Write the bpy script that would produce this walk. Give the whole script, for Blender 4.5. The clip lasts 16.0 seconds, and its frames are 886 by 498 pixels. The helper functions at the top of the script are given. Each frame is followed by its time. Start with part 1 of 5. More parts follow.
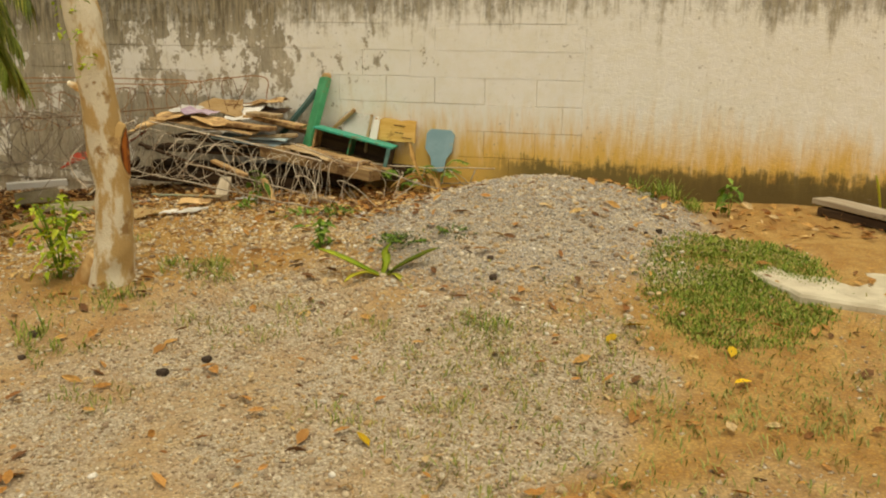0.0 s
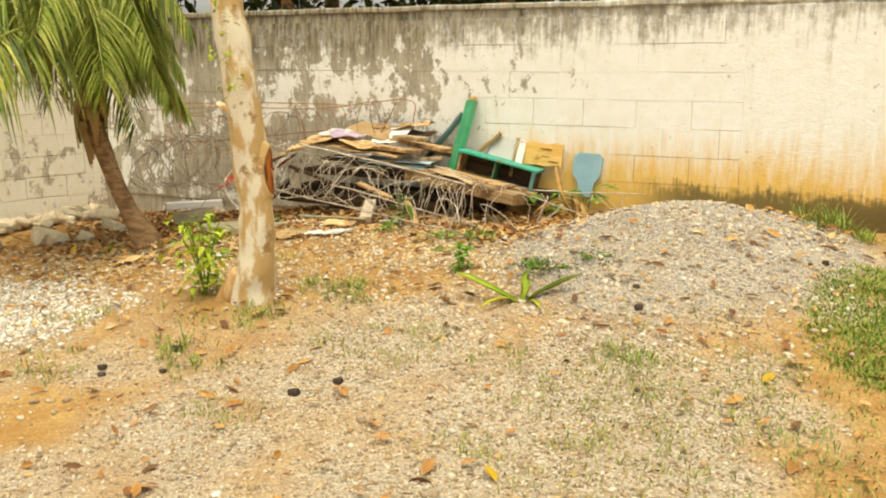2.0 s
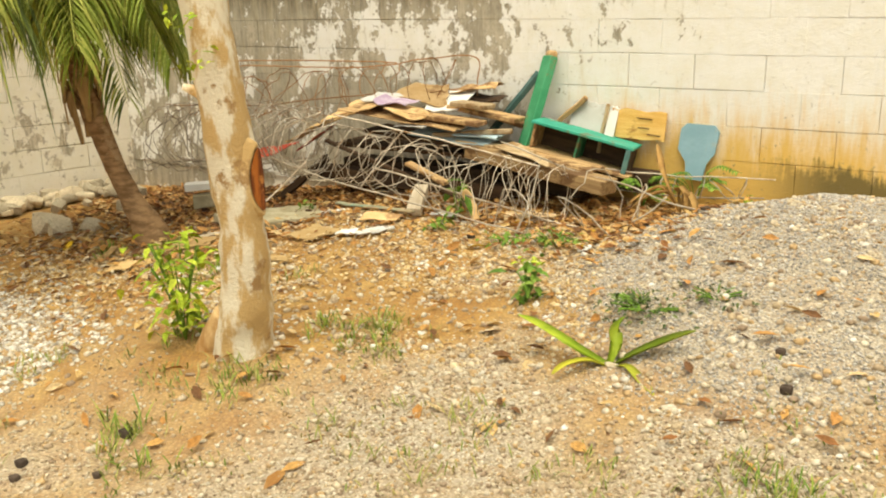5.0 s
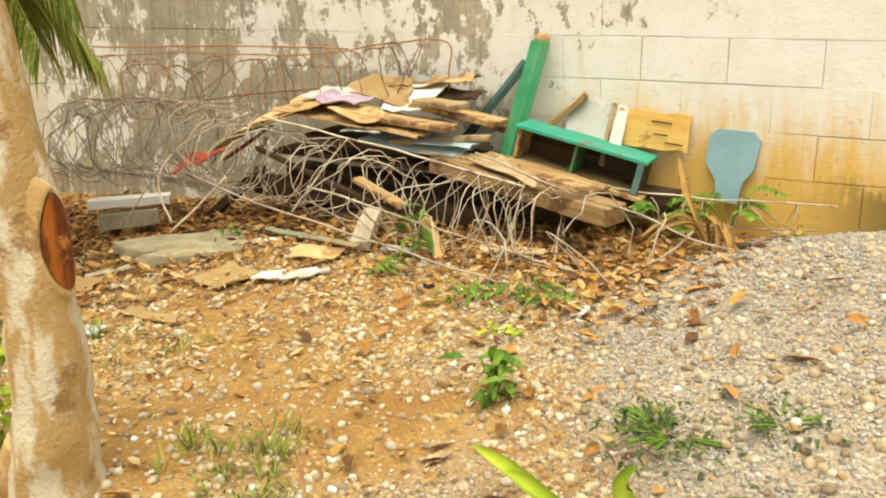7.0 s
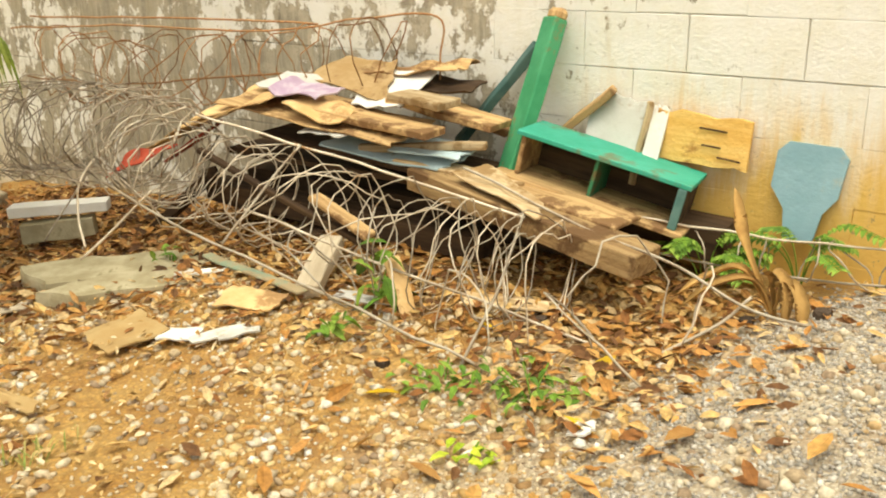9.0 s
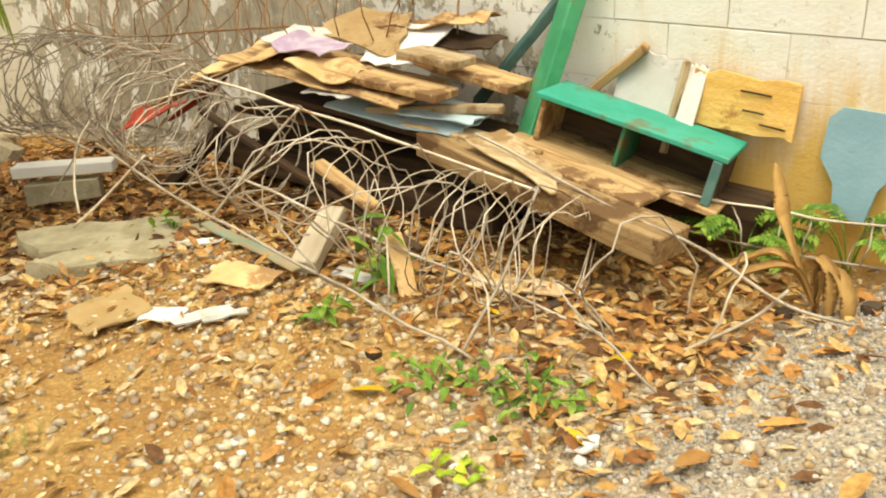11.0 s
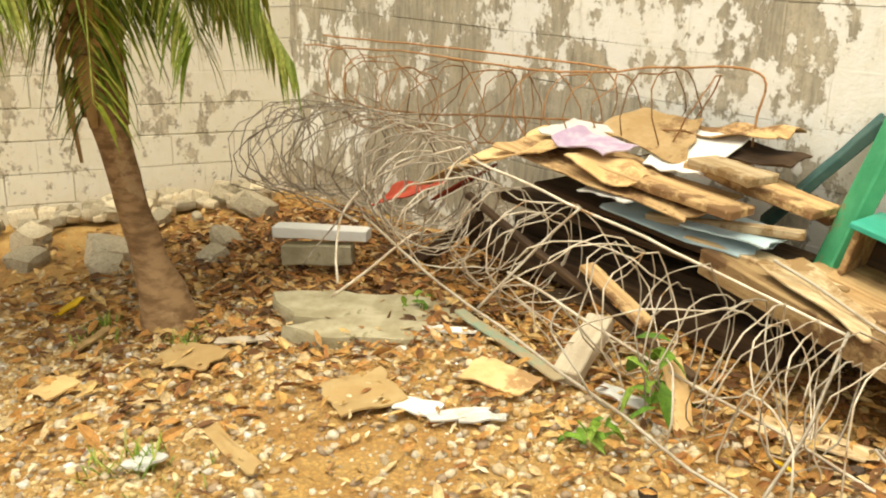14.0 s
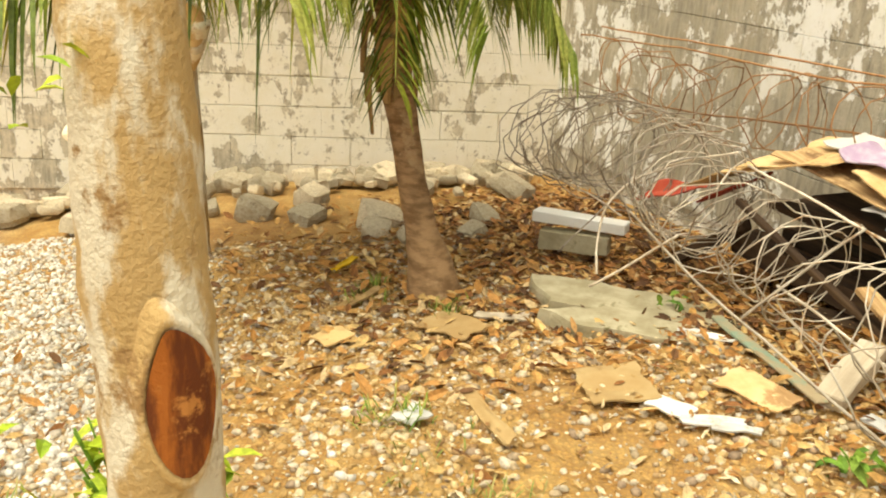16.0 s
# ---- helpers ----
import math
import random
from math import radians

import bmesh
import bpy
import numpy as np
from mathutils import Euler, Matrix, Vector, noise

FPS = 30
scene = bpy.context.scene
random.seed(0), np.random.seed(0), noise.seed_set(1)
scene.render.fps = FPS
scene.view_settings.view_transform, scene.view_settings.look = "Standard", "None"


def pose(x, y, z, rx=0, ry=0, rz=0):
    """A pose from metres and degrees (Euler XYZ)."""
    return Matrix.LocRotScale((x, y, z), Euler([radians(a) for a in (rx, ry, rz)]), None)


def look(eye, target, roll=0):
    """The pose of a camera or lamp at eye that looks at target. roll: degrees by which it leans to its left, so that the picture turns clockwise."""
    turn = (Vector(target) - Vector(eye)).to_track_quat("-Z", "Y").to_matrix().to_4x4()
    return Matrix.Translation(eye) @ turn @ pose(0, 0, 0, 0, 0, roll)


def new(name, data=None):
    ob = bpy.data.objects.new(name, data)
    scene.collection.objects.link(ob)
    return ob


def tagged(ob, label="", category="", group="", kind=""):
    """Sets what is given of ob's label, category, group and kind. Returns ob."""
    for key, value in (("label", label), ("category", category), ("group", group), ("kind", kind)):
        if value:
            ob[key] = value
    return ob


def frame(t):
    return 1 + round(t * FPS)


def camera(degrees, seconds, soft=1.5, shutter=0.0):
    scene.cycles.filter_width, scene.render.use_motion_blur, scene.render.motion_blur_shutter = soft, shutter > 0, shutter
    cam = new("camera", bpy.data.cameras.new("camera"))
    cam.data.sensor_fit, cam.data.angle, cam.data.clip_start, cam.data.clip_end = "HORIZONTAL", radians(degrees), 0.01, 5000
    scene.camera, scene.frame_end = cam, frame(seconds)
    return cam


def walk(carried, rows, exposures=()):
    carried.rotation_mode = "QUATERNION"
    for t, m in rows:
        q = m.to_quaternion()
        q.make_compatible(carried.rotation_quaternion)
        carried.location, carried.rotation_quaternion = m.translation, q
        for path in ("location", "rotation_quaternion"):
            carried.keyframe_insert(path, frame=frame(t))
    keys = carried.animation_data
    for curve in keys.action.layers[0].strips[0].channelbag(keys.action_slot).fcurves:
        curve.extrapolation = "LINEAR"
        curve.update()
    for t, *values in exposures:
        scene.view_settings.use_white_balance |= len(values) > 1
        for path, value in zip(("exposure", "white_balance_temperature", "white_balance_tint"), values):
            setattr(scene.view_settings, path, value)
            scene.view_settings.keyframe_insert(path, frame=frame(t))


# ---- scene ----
cam = camera(52.2, 16.0, soft=2.0)
PATH = [
    (0, (1.442, 1.758, 0.986), (0.866, 3.618, 0.531), 0.8),
    (0.5, (1.452, 1.733, 0.987), (0.783, 3.566, 0.545), 0.5),
    (1, (1.447, 1.811, 0.966), (0.676, 3.605, 0.533), -0.2),
    (1.5, (1.445, 1.856, 0.95), (0.607, 3.622, 0.531), -0.4),
    (2, (1.434, 1.931, 0.932), (0.545, 3.679, 0.535), 0.1),
    (2.5, (1.399, 2.033, 0.907), (0.481, 3.773, 0.545), 1.1),
    (3, (1.346, 2.161, 0.882), (0.415, 3.898, 0.544), 2.1),
    (3.2, (1.344, 2.197, 0.918), (0.408, 3.923, 0.54), 1.6),
    (5.3, (0.821, 3.42, 1.038), (-0.235, 5.03, 0.499), -1.1),
    (5.5, (0.777, 3.528, 1.037), (-0.288, 5.133, 0.499), -1.0),
    (6, (0.65, 3.837, 1.01), (-0.432, 5.435, 0.486), -0.6),
    (6.5, (0.527, 4.124, 0.999), (-0.562, 5.711, 0.456), -0.9),
    (7, (0.421, 4.427, 0.974), (-0.63, 6.028, 0.397), -1.3),
    (7.5, (0.339, 4.699, 0.98), (-0.703, 6.294, 0.372), -1.4),
    (8, (0.241, 4.983, 0.971), (-0.818, 6.563, 0.351), -1.4),
    (8.5, (0.142, 5.242, 0.962), (-0.952, 6.792, 0.33), -1.4),
    (8.7, (0.109, 5.328, 0.982), (-1.0, 6.862, 0.336), -1.4),
    (10.8, (0.023, 5.721, 1.001), (-1.166, 7.131, 0.227), -2.0),
    (11, (0.024, 5.744, 0.984), (-1.171, 7.145, 0.205), -2.1),
    (11.5, (0.017, 5.709, 1.02), (-1.143, 7.112, 0.191), -1.8),
    (12, (-0.045, 5.729, 1.024), (-1.216, 7.126, 0.201), -1.5),
    (12.4, (-0.17, 5.769, 1.004), (-1.41, 7.167, 0.288), -0.6),
    (12.5, (-0.22, 5.782, 1.002), (-1.476, 7.177, 0.312), -0.4),
    (13, (-0.26, 5.768, 1.002), (-1.632, 7.096, 0.409), 0.1),
    (13.5, (-0.269, 5.738, 1.001), (-1.724, 6.972, 0.401), 0.8),
    (14, (-0.287, 5.698, 1.003), (-1.811, 6.838, 0.39), 1.4),
    (14.5, (-0.296, 5.667, 1.006), (-1.886, 6.704, 0.376), 2.0),
    (15, (-0.295, 5.633, 1.018), (-1.945, 6.561, 0.371), 2.4),
    (15.5, (-0.29, 5.609, 1.024), (-1.996, 6.418, 0.366), 2.8),
    (16, (-0.271, 5.548, 1.049), (-2.024, 6.243, 0.38), 3.3),
]
EXPOSURES = [(0.0, -0.38, 8300, 4), (0.5, -0.3, 8300, 4), (1.0, 0.34, 7400, 2), (1.5, 0.4, 7350, 3), (5.5, 0.37, 7350, 3), (8.5, 0.44, 7350, 3), (12.5, 0.48, 7350, 3), (14.0, 0.55, 7350, 3), (16.0, 0.58, 7350, 3)]
walk(cam, [(t, look(eye, target, roll)) for t, eye, target, roll in PATH], EXPOSURES)

# ---- light: bright overcast, soft warm sun from behind and above ----
world = bpy.data.worlds.new("sky")
scene.world = world
world.use_nodes = True
wn = world.node_tree.nodes
sky = wn.new("ShaderNodeTexSky")
sky.sky_type, sky.sun_disc = "NISHITA", False
sky.sun_elevation, sky.sun_rotation = radians(74), radians(156)
sky.air_density, sky.dust_density = 1.0, 4.0
wn["Background"].inputs["Strength"].default_value = 0.17
haze = wn.new("ShaderNodeHueSaturation")
haze.inputs["Saturation"].default_value = 0.12
world.node_tree.links.new(sky.outputs[0], haze.inputs["Color"])
world.node_tree.links.new(haze.outputs[0], wn["Background"].inputs["Color"])
sun_data = bpy.data.lights.new("sun", "SUN")
sun_data.energy, sun_data.angle, sun_data.color = 1.6, radians(60), (1.0, 0.9, 0.72)
sun = new("sun", sun_data)
sun.matrix_world = look((0.7, -1.6, 6), (0, 0, 0))


# ---- materials ----
def nodes_of(name, rough=0.85, metal=0.0):
    m = bpy.data.materials.new(name)
    m.use_nodes = True
    nt = m.node_tree
    b = nt.nodes["Principled BSDF"]
    b.inputs["Roughness"].default_value, b.inputs["Metallic"].default_value = rough, metal
    b.inputs["Specular IOR Level"].default_value = 0.25
    return m, nt, b


def link(nt, a, b):
    nt.links.new(a, b)


def noise_node(nt, coord, scale, detail=5.0, rough=0.6, stretch=None):
    if stretch:
        mp = nt.nodes.new("ShaderNodeMapping")
        mp.inputs["Scale"].default_value = stretch
        link(nt, coord, mp.inputs["Vector"])
        coord = mp.outputs[0]
    n = nt.nodes.new("ShaderNodeTexNoise")
    n.inputs["Scale"].default_value, n.inputs["Detail"].default_value, n.inputs["Roughness"].default_value = scale, detail, rough
    link(nt, coord, n.inputs["Vector"])
    return n.outputs["Fac"]


def ramp(nt, fac, lo, hi, a=0.0, b=1.0):
    r = nt.nodes.new("ShaderNodeMapRange")
    r.interpolation_type = "SMOOTHSTEP"
    for k, v in zip(("From Min", "From Max", "To Min", "To Max"), (lo, hi, a, b)):
        r.inputs[k].default_value = v
    link(nt, fac, r.inputs["Value"])
    return r.outputs[0]


def mix(nt, fac, a, b):
    n = nt.nodes.new("ShaderNodeMix")
    n.data_type = "RGBA"
    for sock, v in ((n.inputs[0], fac), (n.inputs[6], a), (n.inputs[7], b)):
        if isinstance(v, tuple):
            sock.default_value = (*v, 1.0)
        elif isinstance(v, float):
            sock.default_value = v
        else:
            link(nt, v, sock)
    return n.outputs[2]


def calc(nt, op, a, b=0.0):
    n = nt.nodes.new("ShaderNodeMath")
    n.operation = op
    for sock, v in zip(n.inputs, (a, b)):
        if isinstance(v, (int, float)):
            sock.default_value = v
        else:
            link(nt, v, sock)
    return n.outputs[0]


def relief(nt, b, height, strength, dist=0.01):
    n = nt.nodes.new("ShaderNodeBump")
    n.inputs["Strength"].default_value, n.inputs["Distance"].default_value = strength, dist
    link(nt, height, n.inputs["Height"])
    link(nt, n.outputs[0], b.inputs["Normal"])


def surface(name, c1, c2, scale=12.0, wear=None, rough=0.85, stretch=None, bump=0.4, per="object", metal=0.0, lo=0.35, hi=0.65, wear_at=0.58):
    """Two colours by noise, wear in a third, fine relief, and a shade of its own for each piece."""
    m, nt, b = nodes_of(name, rough, metal)
    tc = nt.nodes.new("ShaderNodeTexCoord").outputs["Object"]
    base = mix(nt, ramp(nt, noise_node(nt, tc, scale, stretch=stretch), lo, hi), c1, c2)
    fine = noise_node(nt, tc, scale * 7, 3)
    if wear:
        base = mix(nt, ramp(nt, noise_node(nt, tc, scale * 0.6, 8, 0.7), wear_at, wear_at + 0.08), base, wear)
    if per == "island":
        rnd = nt.nodes.new("ShaderNodeNewGeometry").outputs["Random Per Island"]
    else:
        rnd = nt.nodes.new("ShaderNodeObjectInfo").outputs["Random"]
    hsv = nt.nodes.new("ShaderNodeHueSaturation")
    link(nt, ramp(nt, rnd, 0, 1, 0.7, 1.25), hsv.inputs["Value"])
    link(nt, base, hsv.inputs["Color"])
    link(nt, hsv.outputs[0], b.inputs["Base Color"])
    if bump:
        relief(nt, b, fine, bump, 0.006)
    return m


def island_palette(name, colours, rough=0.85, bump=0.3, scale=60.0):
    """Each loose piece of a mesh takes one of several colours."""
    m, nt, b = nodes_of(name, rough)
    rnd = nt.nodes.new("ShaderNodeNewGeometry").outputs["Random Per Island"]
    cr = nt.nodes.new("ShaderNodeValToRGB")
    cr.color_ramp.interpolation = "CONSTANT"
    while len(cr.color_ramp.elements) < len(colours):
        cr.color_ramp.elements.new(0.5)
    for i, (e, c) in enumerate(zip(cr.color_ramp.elements, colours)):
        e.position, e.color = i / len(colours), (*c, 1)
    link(nt, rnd, cr.inputs[0])
    pos = nt.nodes.new("ShaderNodeNewGeometry").outputs["Position"]
    n = noise_node(nt, pos, scale, 3)
    hsv = nt.nodes.new("ShaderNodeHueSaturation")
    link(nt, ramp(nt, n, 0.3, 0.7, 0.7, 1.2), hsv.inputs["Value"])
    link(nt, cr.outputs[0], hsv.inputs["Color"])
    link(nt, hsv.outputs[0], b.inputs["Base Color"])
    relief(nt, b, n, bump, 0.004)
    return m


def wall_material(name, bare, wash, washed, mouldy, stained):
    """Old wall: bare grey render, whitewash left in flaked patches, mould running down from the top, clay and moss at the foot."""
    m, nt, b = nodes_of(name, 0.92)
    pos = nt.nodes.new("ShaderNodeNewGeometry").outputs["Position"]
    sep = nt.nodes.new("ShaderNodeSeparateXYZ")
    link(nt, pos, sep.inputs[0])
    px, pz = sep.outputs[0], sep.outputs[2]
    big = noise_node(nt, pos, 1.1, 5, 0.6)
    patch = noise_node(nt, pos, 7.0, 11, 0.72, (1.0, 1.0, 0.75))
    flake = noise_node(nt, pos, 9.0, 9, 0.72)
    grain = noise_node(nt, pos, 75, 4)
    streak = noise_node(nt, pos, 1.0, 9, 0.72, (8.0, 8.0, 1.1))
    fine = noise_node(nt, pos, 1.0, 7, 0.7, (34.0, 34.0, 3.5))
    # bare render, tinted by damp
    col = mix(nt, ramp(nt, fine, 0.35, 0.65), tuple(c * 0.62 for c in bare), bare)
    col = mix(nt, ramp(nt, flake, 0.42, 0.62, 0.0, 0.55), col, tuple(c * 1.35 for c in bare))
    # whitewash that has stayed on in patches with sharp edges
    stay = calc(nt, "ADD", calc(nt, "ADD", patch, calc(nt, "MULTIPLY", calc(nt, "SUBTRACT", big, 0.5), 0.5)), ramp(nt, px, *washed))
    white = mix(nt, ramp(nt, flake, 0.38, 0.66), wash, tuple(c * k for c, k in zip(wash, (0.95, 0.94, 0.89))))
    white = mix(nt, ramp(nt, streak, 0.54, 0.74, 0.0, 0.5), white, tuple(c * k for c, k in zip(wash, (0.8, 0.76, 0.65))))
    col = mix(nt, ramp(nt, stay, 0.49, 0.535, 0.0, 0.96), col, white)
    edge = ramp(nt, calc(nt, "ABSOLUTE", calc(nt, "SUBTRACT", stay, 0.492)), 0.0, 0.013, 0.55, 0.0)
    col = mix(nt, edge, col, (0.25, 0.2, 0.13))
    # clay splashed up from the soil, rust-brown and moss at the very foot
    if stained:
        rise = calc(nt, "ADD", calc(nt, "MULTIPLY", pz, -1.5), calc(nt, "MULTIPLY", streak, 1.5))
        col = mix(nt, calc(nt, "MULTIPLY", ramp(nt, rise, -0.05, 0.7, 0, 0.95), ramp(nt, px, -1.8, -1.1)), col, (0.76, 0.47, 0.1))
        rise = calc(nt, "ADD", calc(nt, "MULTIPLY", pz, -3.0), calc(nt, "MULTIPLY", streak, 1.5))
        col = mix(nt, calc(nt, "MULTIPLY", ramp(nt, rise, 0.45, 0.95, 0, 0.85), ramp(nt, px, 0.3, 1.5)), col, (0.3, 0.15, 0.04))
        rise = calc(nt, "ADD", calc(nt, "MULTIPLY", pz, -4.2), calc(nt, "ADD", calc(nt, "MULTIPLY", flake, 1.4), calc(nt, "MULTIPLY", fine, 1.1)))
        col = mix(nt, calc(nt, "MULTIPLY", ramp(nt, rise, 0.74, 1.15, 0, 0.85), ramp(nt, px, -0.5, 0.1)), col, (0.1, 0.085, 0.035))
    # mould running down from the coping, and over the damp western part
    wet = calc(nt, "ADD", ramp(nt, px, *mouldy), ramp(nt, pz, 0.75, 1.38, 0.0, 0.42))
    wet = calc(nt, "ADD", wet, calc(nt, "ADD", calc(nt, "MULTIPLY", streak, 0.8), calc(nt, "MULTIPLY", fine, 0.55)))
    wet = calc(nt, "ADD", wet, calc(nt, "MULTIPLY", calc(nt, "SUBTRACT", stay, 0.5), -0.4))
    wet = calc(nt, "ADD", wet, calc(nt, "MULTIPLY", calc(nt, "SUBTRACT", flake, 0.5), 0.5))
    dark = mix(nt, ramp(nt, fine, 0.38, 0.62), (0.1, 0.082, 0.05), (0.36, 0.31, 0.21))
    col = mix(nt, ramp(nt, wet, 0.8, 1.08, 0.0, 0.85), col, dark)
    spots = calc(nt, "MULTIPLY", ramp(nt, noise_node(nt, pos, 24, 6, 0.75), 0.6, 0.67), ramp(nt, big, 0.4, 0.6, 0.1, 0.7))
    col = mix(nt, spots, col, (0.24, 0.19, 0.12))
    link(nt, col, b.inputs["Base Color"])
    height = calc(nt, "ADD", calc(nt, "MULTIPLY", ramp(nt, stay, 0.485, 0.515), 0.35), calc(nt, "ADD", calc(nt, "MULTIPLY", flake, 0.9), calc(nt, "MULTIPLY", grain, 0.35)))
    relief(nt, b, height, 0.5, 0.018)
    return m


def ground_material():
    m, nt, b = nodes_of("sandy_soil", 0.95)
    pos = nt.nodes.new("ShaderNodeNewGeometry").outputs["Position"]
    big, mid, small = noise_node(nt, pos, 1.3, 6), noise_node(nt, pos, 7, 8, 0.7), noise_node(nt, pos, 90, 4, 0.7)
    vor = nt.nodes.new("ShaderNodeTexVoronoi")
    vor.inputs["Scale"].default_value = 70
    link(nt, pos, vor.inputs["Vector"])
    attr = nt.nodes.new("ShaderNodeAttribute")
    attr.attribute_name = "gravel"
    soil = mix(nt, ramp(nt, mid, 0.35, 0.65), (0.43, 0.225, 0.06), (0.57, 0.36, 0.12))
    soil = mix(nt, ramp(nt, big, 0.45, 0.7, 0, 0.6), soil, (0.36, 0.17, 0.045))
    grit = mix(nt, ramp(nt, small, 0.35, 0.65), (0.44, 0.37, 0.27), (0.66, 0.58, 0.45))
    col = mix(nt, calc(nt, "MULTIPLY", attr.outputs["Fac"], ramp(nt, mid, 0.3, 0.55, 0.55, 1)), soil, grit)
    col = mix(nt, ramp(nt, vor.outputs["Distance"], 0.25, 0.6, 0, 0.35), col, (0.15, 0.1, 0.06))
    link(nt, col, b.inputs["Base Color"])
    relief(nt, b, calc(nt, "ADD", small, calc(nt, "MULTIPLY", vor.outputs["Distance"], -1.0)), 0.6, 0.012)
    return m


WALL_N = wall_material("old_plaster", (0.5, 0.45, 0.35), (0.9, 0.89, 0.85), (-3.2, 0.4, -0.04, 0.26), (-4.6, -0.4, 0.15, 0.0), True)
WALL_W = wall_material("old_block_plaster", (0.6, 0.53, 0.4), (0.88, 0.83, 0.71), (-6.1, -6.0, 0.04, 0.06), (-6.1, -6.0, 0.03, 0.05), False)
MORTAR = surface("mortar", (0.36, 0.31, 0.24), (0.55, 0.49, 0.38), 9)
SOIL = ground_material()
BARK = surface("pale_flaking_bark", (0.6, 0.4, 0.17), (0.84, 0.75, 0.57), 11, wear=(0.4, 0.24, 0.1), stretch=(1, 1, 0.45), bump=1.0, wear_at=0.55, lo=0.44, hi=0.57)
STAINED_BARK = surface("clay_stained_bark", (0.42, 0.23, 0.08), (0.62, 0.44, 0.22), 13, wear=(0.3, 0.15, 0.05), stretch=(1, 1, 0.45), bump=1.0, wear_at=0.55)
CUT_WOOD = surface("cut_heartwood", (0.36, 0.11, 0.02), (0.13, 0.035, 0.01), 22, stretch=(1, 1, 0.25), wear=(0.46, 0.19, 0.05), lo=0.42, hi=0.58)
CUT_RIM = surface("cut_sapwood", (0.6, 0.34, 0.12), (0.7, 0.46, 0.2), 20)
PALM_BARK = surface("palm_bark", (0.16, 0.09, 0.04), (0.33, 0.2, 0.1), 10, stretch=(1, 1, 3), bump=0.9, wear=(0.36, 0.24, 0.13))
PALM_HUSK = surface("palm_husk", (0.22, 0.13, 0.05), (0.38, 0.25, 0.11), 15, stretch=(1, 1, 0.2))
FROND = island_palette("palm_leaflet", [(0.11, 0.15, 0.015), (0.19, 0.24, 0.025), (0.28, 0.31, 0.04), (0.08, 0.11, 0.015), (0.4, 0.39, 0.07)], 0.5, 0.1)
# lighter copy of the leaflet colours, with the light on the fronds painted in
FROND_LIT = island_palette("palm_leaflet_lit", [(0.25, 0.3, 0.05), (0.36, 0.38, 0.08), (0.18, 0.24, 0.03)], 0.5, 0.1)
LEAF = island_palette("green_leaf", [(0.09, 0.18, 0.02), (0.15, 0.27, 0.03), (0.22, 0.33, 0.05)], 0.6, 0.1)
LIME_LEAF = island_palette("young_leaf", [(0.36, 0.46, 0.03), (0.48, 0.55, 0.05), (0.27, 0.38, 0.03)], 0.6, 0.1)
GRASS = island_palette("grass_blade", [(0.17, 0.25, 0.03), (0.25, 0.32, 0.045), (0.36, 0.36, 0.09), (0.13, 0.22, 0.03)], 0.7, 0.0)
DRY_GRASS = island_palette("dry_grass_blade", [(0.36, 0.33, 0.1), (0.26, 0.28, 0.07), (0.42, 0.36, 0.13), (0.22, 0.27, 0.06)], 0.7, 0.0)
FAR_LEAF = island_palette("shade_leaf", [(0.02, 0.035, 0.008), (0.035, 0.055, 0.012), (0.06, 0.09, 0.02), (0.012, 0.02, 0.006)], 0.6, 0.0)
LITTER = island_palette("dry_leaf", [(0.4, 0.19, 0.05), (0.52, 0.29, 0.09), (0.26, 0.11, 0.035), (0.6, 0.4, 0.16), (0.16, 0.075, 0.03), (0.46, 0.23, 0.07), (0.58, 0.42, 0.22)], 0.75, 0.2)
CHIPS = island_palette("pale_chip", [(0.56, 0.38, 0.17), (0.66, 0.5, 0.28), (0.48, 0.29, 0.1), (0.58, 0.4, 0.18), (0.34, 0.18, 0.07), (0.72, 0.6, 0.4)], 0.8, 0.2)
DARK_LITTER = island_palette("dark_leaf", [(0.2, 0.09, 0.03), (0.3, 0.15, 0.05), (0.12, 0.055, 0.025), (0.4, 0.22, 0.08), (0.09, 0.045, 0.02), (0.34, 0.15, 0.05)], 0.8, 0.2)
BROWN_LEAF = surface("large_dry_leaf", (0.52, 0.28, 0.09), (0.42, 0.2, 0.06), 25)
YELLOW_LEAF = surface("yellow_leaf", (0.75, 0.47, 0.02), (0.62, 0.4, 0.03), 20)
PEBBLE = island_palette("warm_pebble", [(0.48, 0.37, 0.23), (0.56, 0.46, 0.32), (0.4, 0.3, 0.19), (0.62, 0.54, 0.41), (0.5, 0.34, 0.17), (0.32, 0.23, 0.15), (0.58, 0.49, 0.35)])
SOIL_PEBBLE = island_palette("ochre_pebble", [(0.5, 0.34, 0.15), (0.58, 0.43, 0.22), (0.42, 0.26, 0.1), (0.66, 0.54, 0.34), (0.46, 0.29, 0.11), (0.3, 0.18, 0.08)])
GREY_PEBBLE = island_palette("grey_gravel", [(0.4, 0.37, 0.32), (0.46, 0.42, 0.37), (0.31, 0.28, 0.25), (0.51, 0.47, 0.41), (0.43, 0.37, 0.3), (0.56, 0.52, 0.46)])
WHITE_PEBBLE = island_palette("white_gravel", [(0.72, 0.67, 0.58), (0.6, 0.55, 0.46), (0.8, 0.76, 0.68), (0.42, 0.36, 0.28), (0.6, 0.5, 0.35)])
STONE = surface("rubble_concrete", (0.54, 0.44, 0.29), (0.68, 0.59, 0.43), 12, wear=(0.28, 0.21, 0.13), bump=0.8)
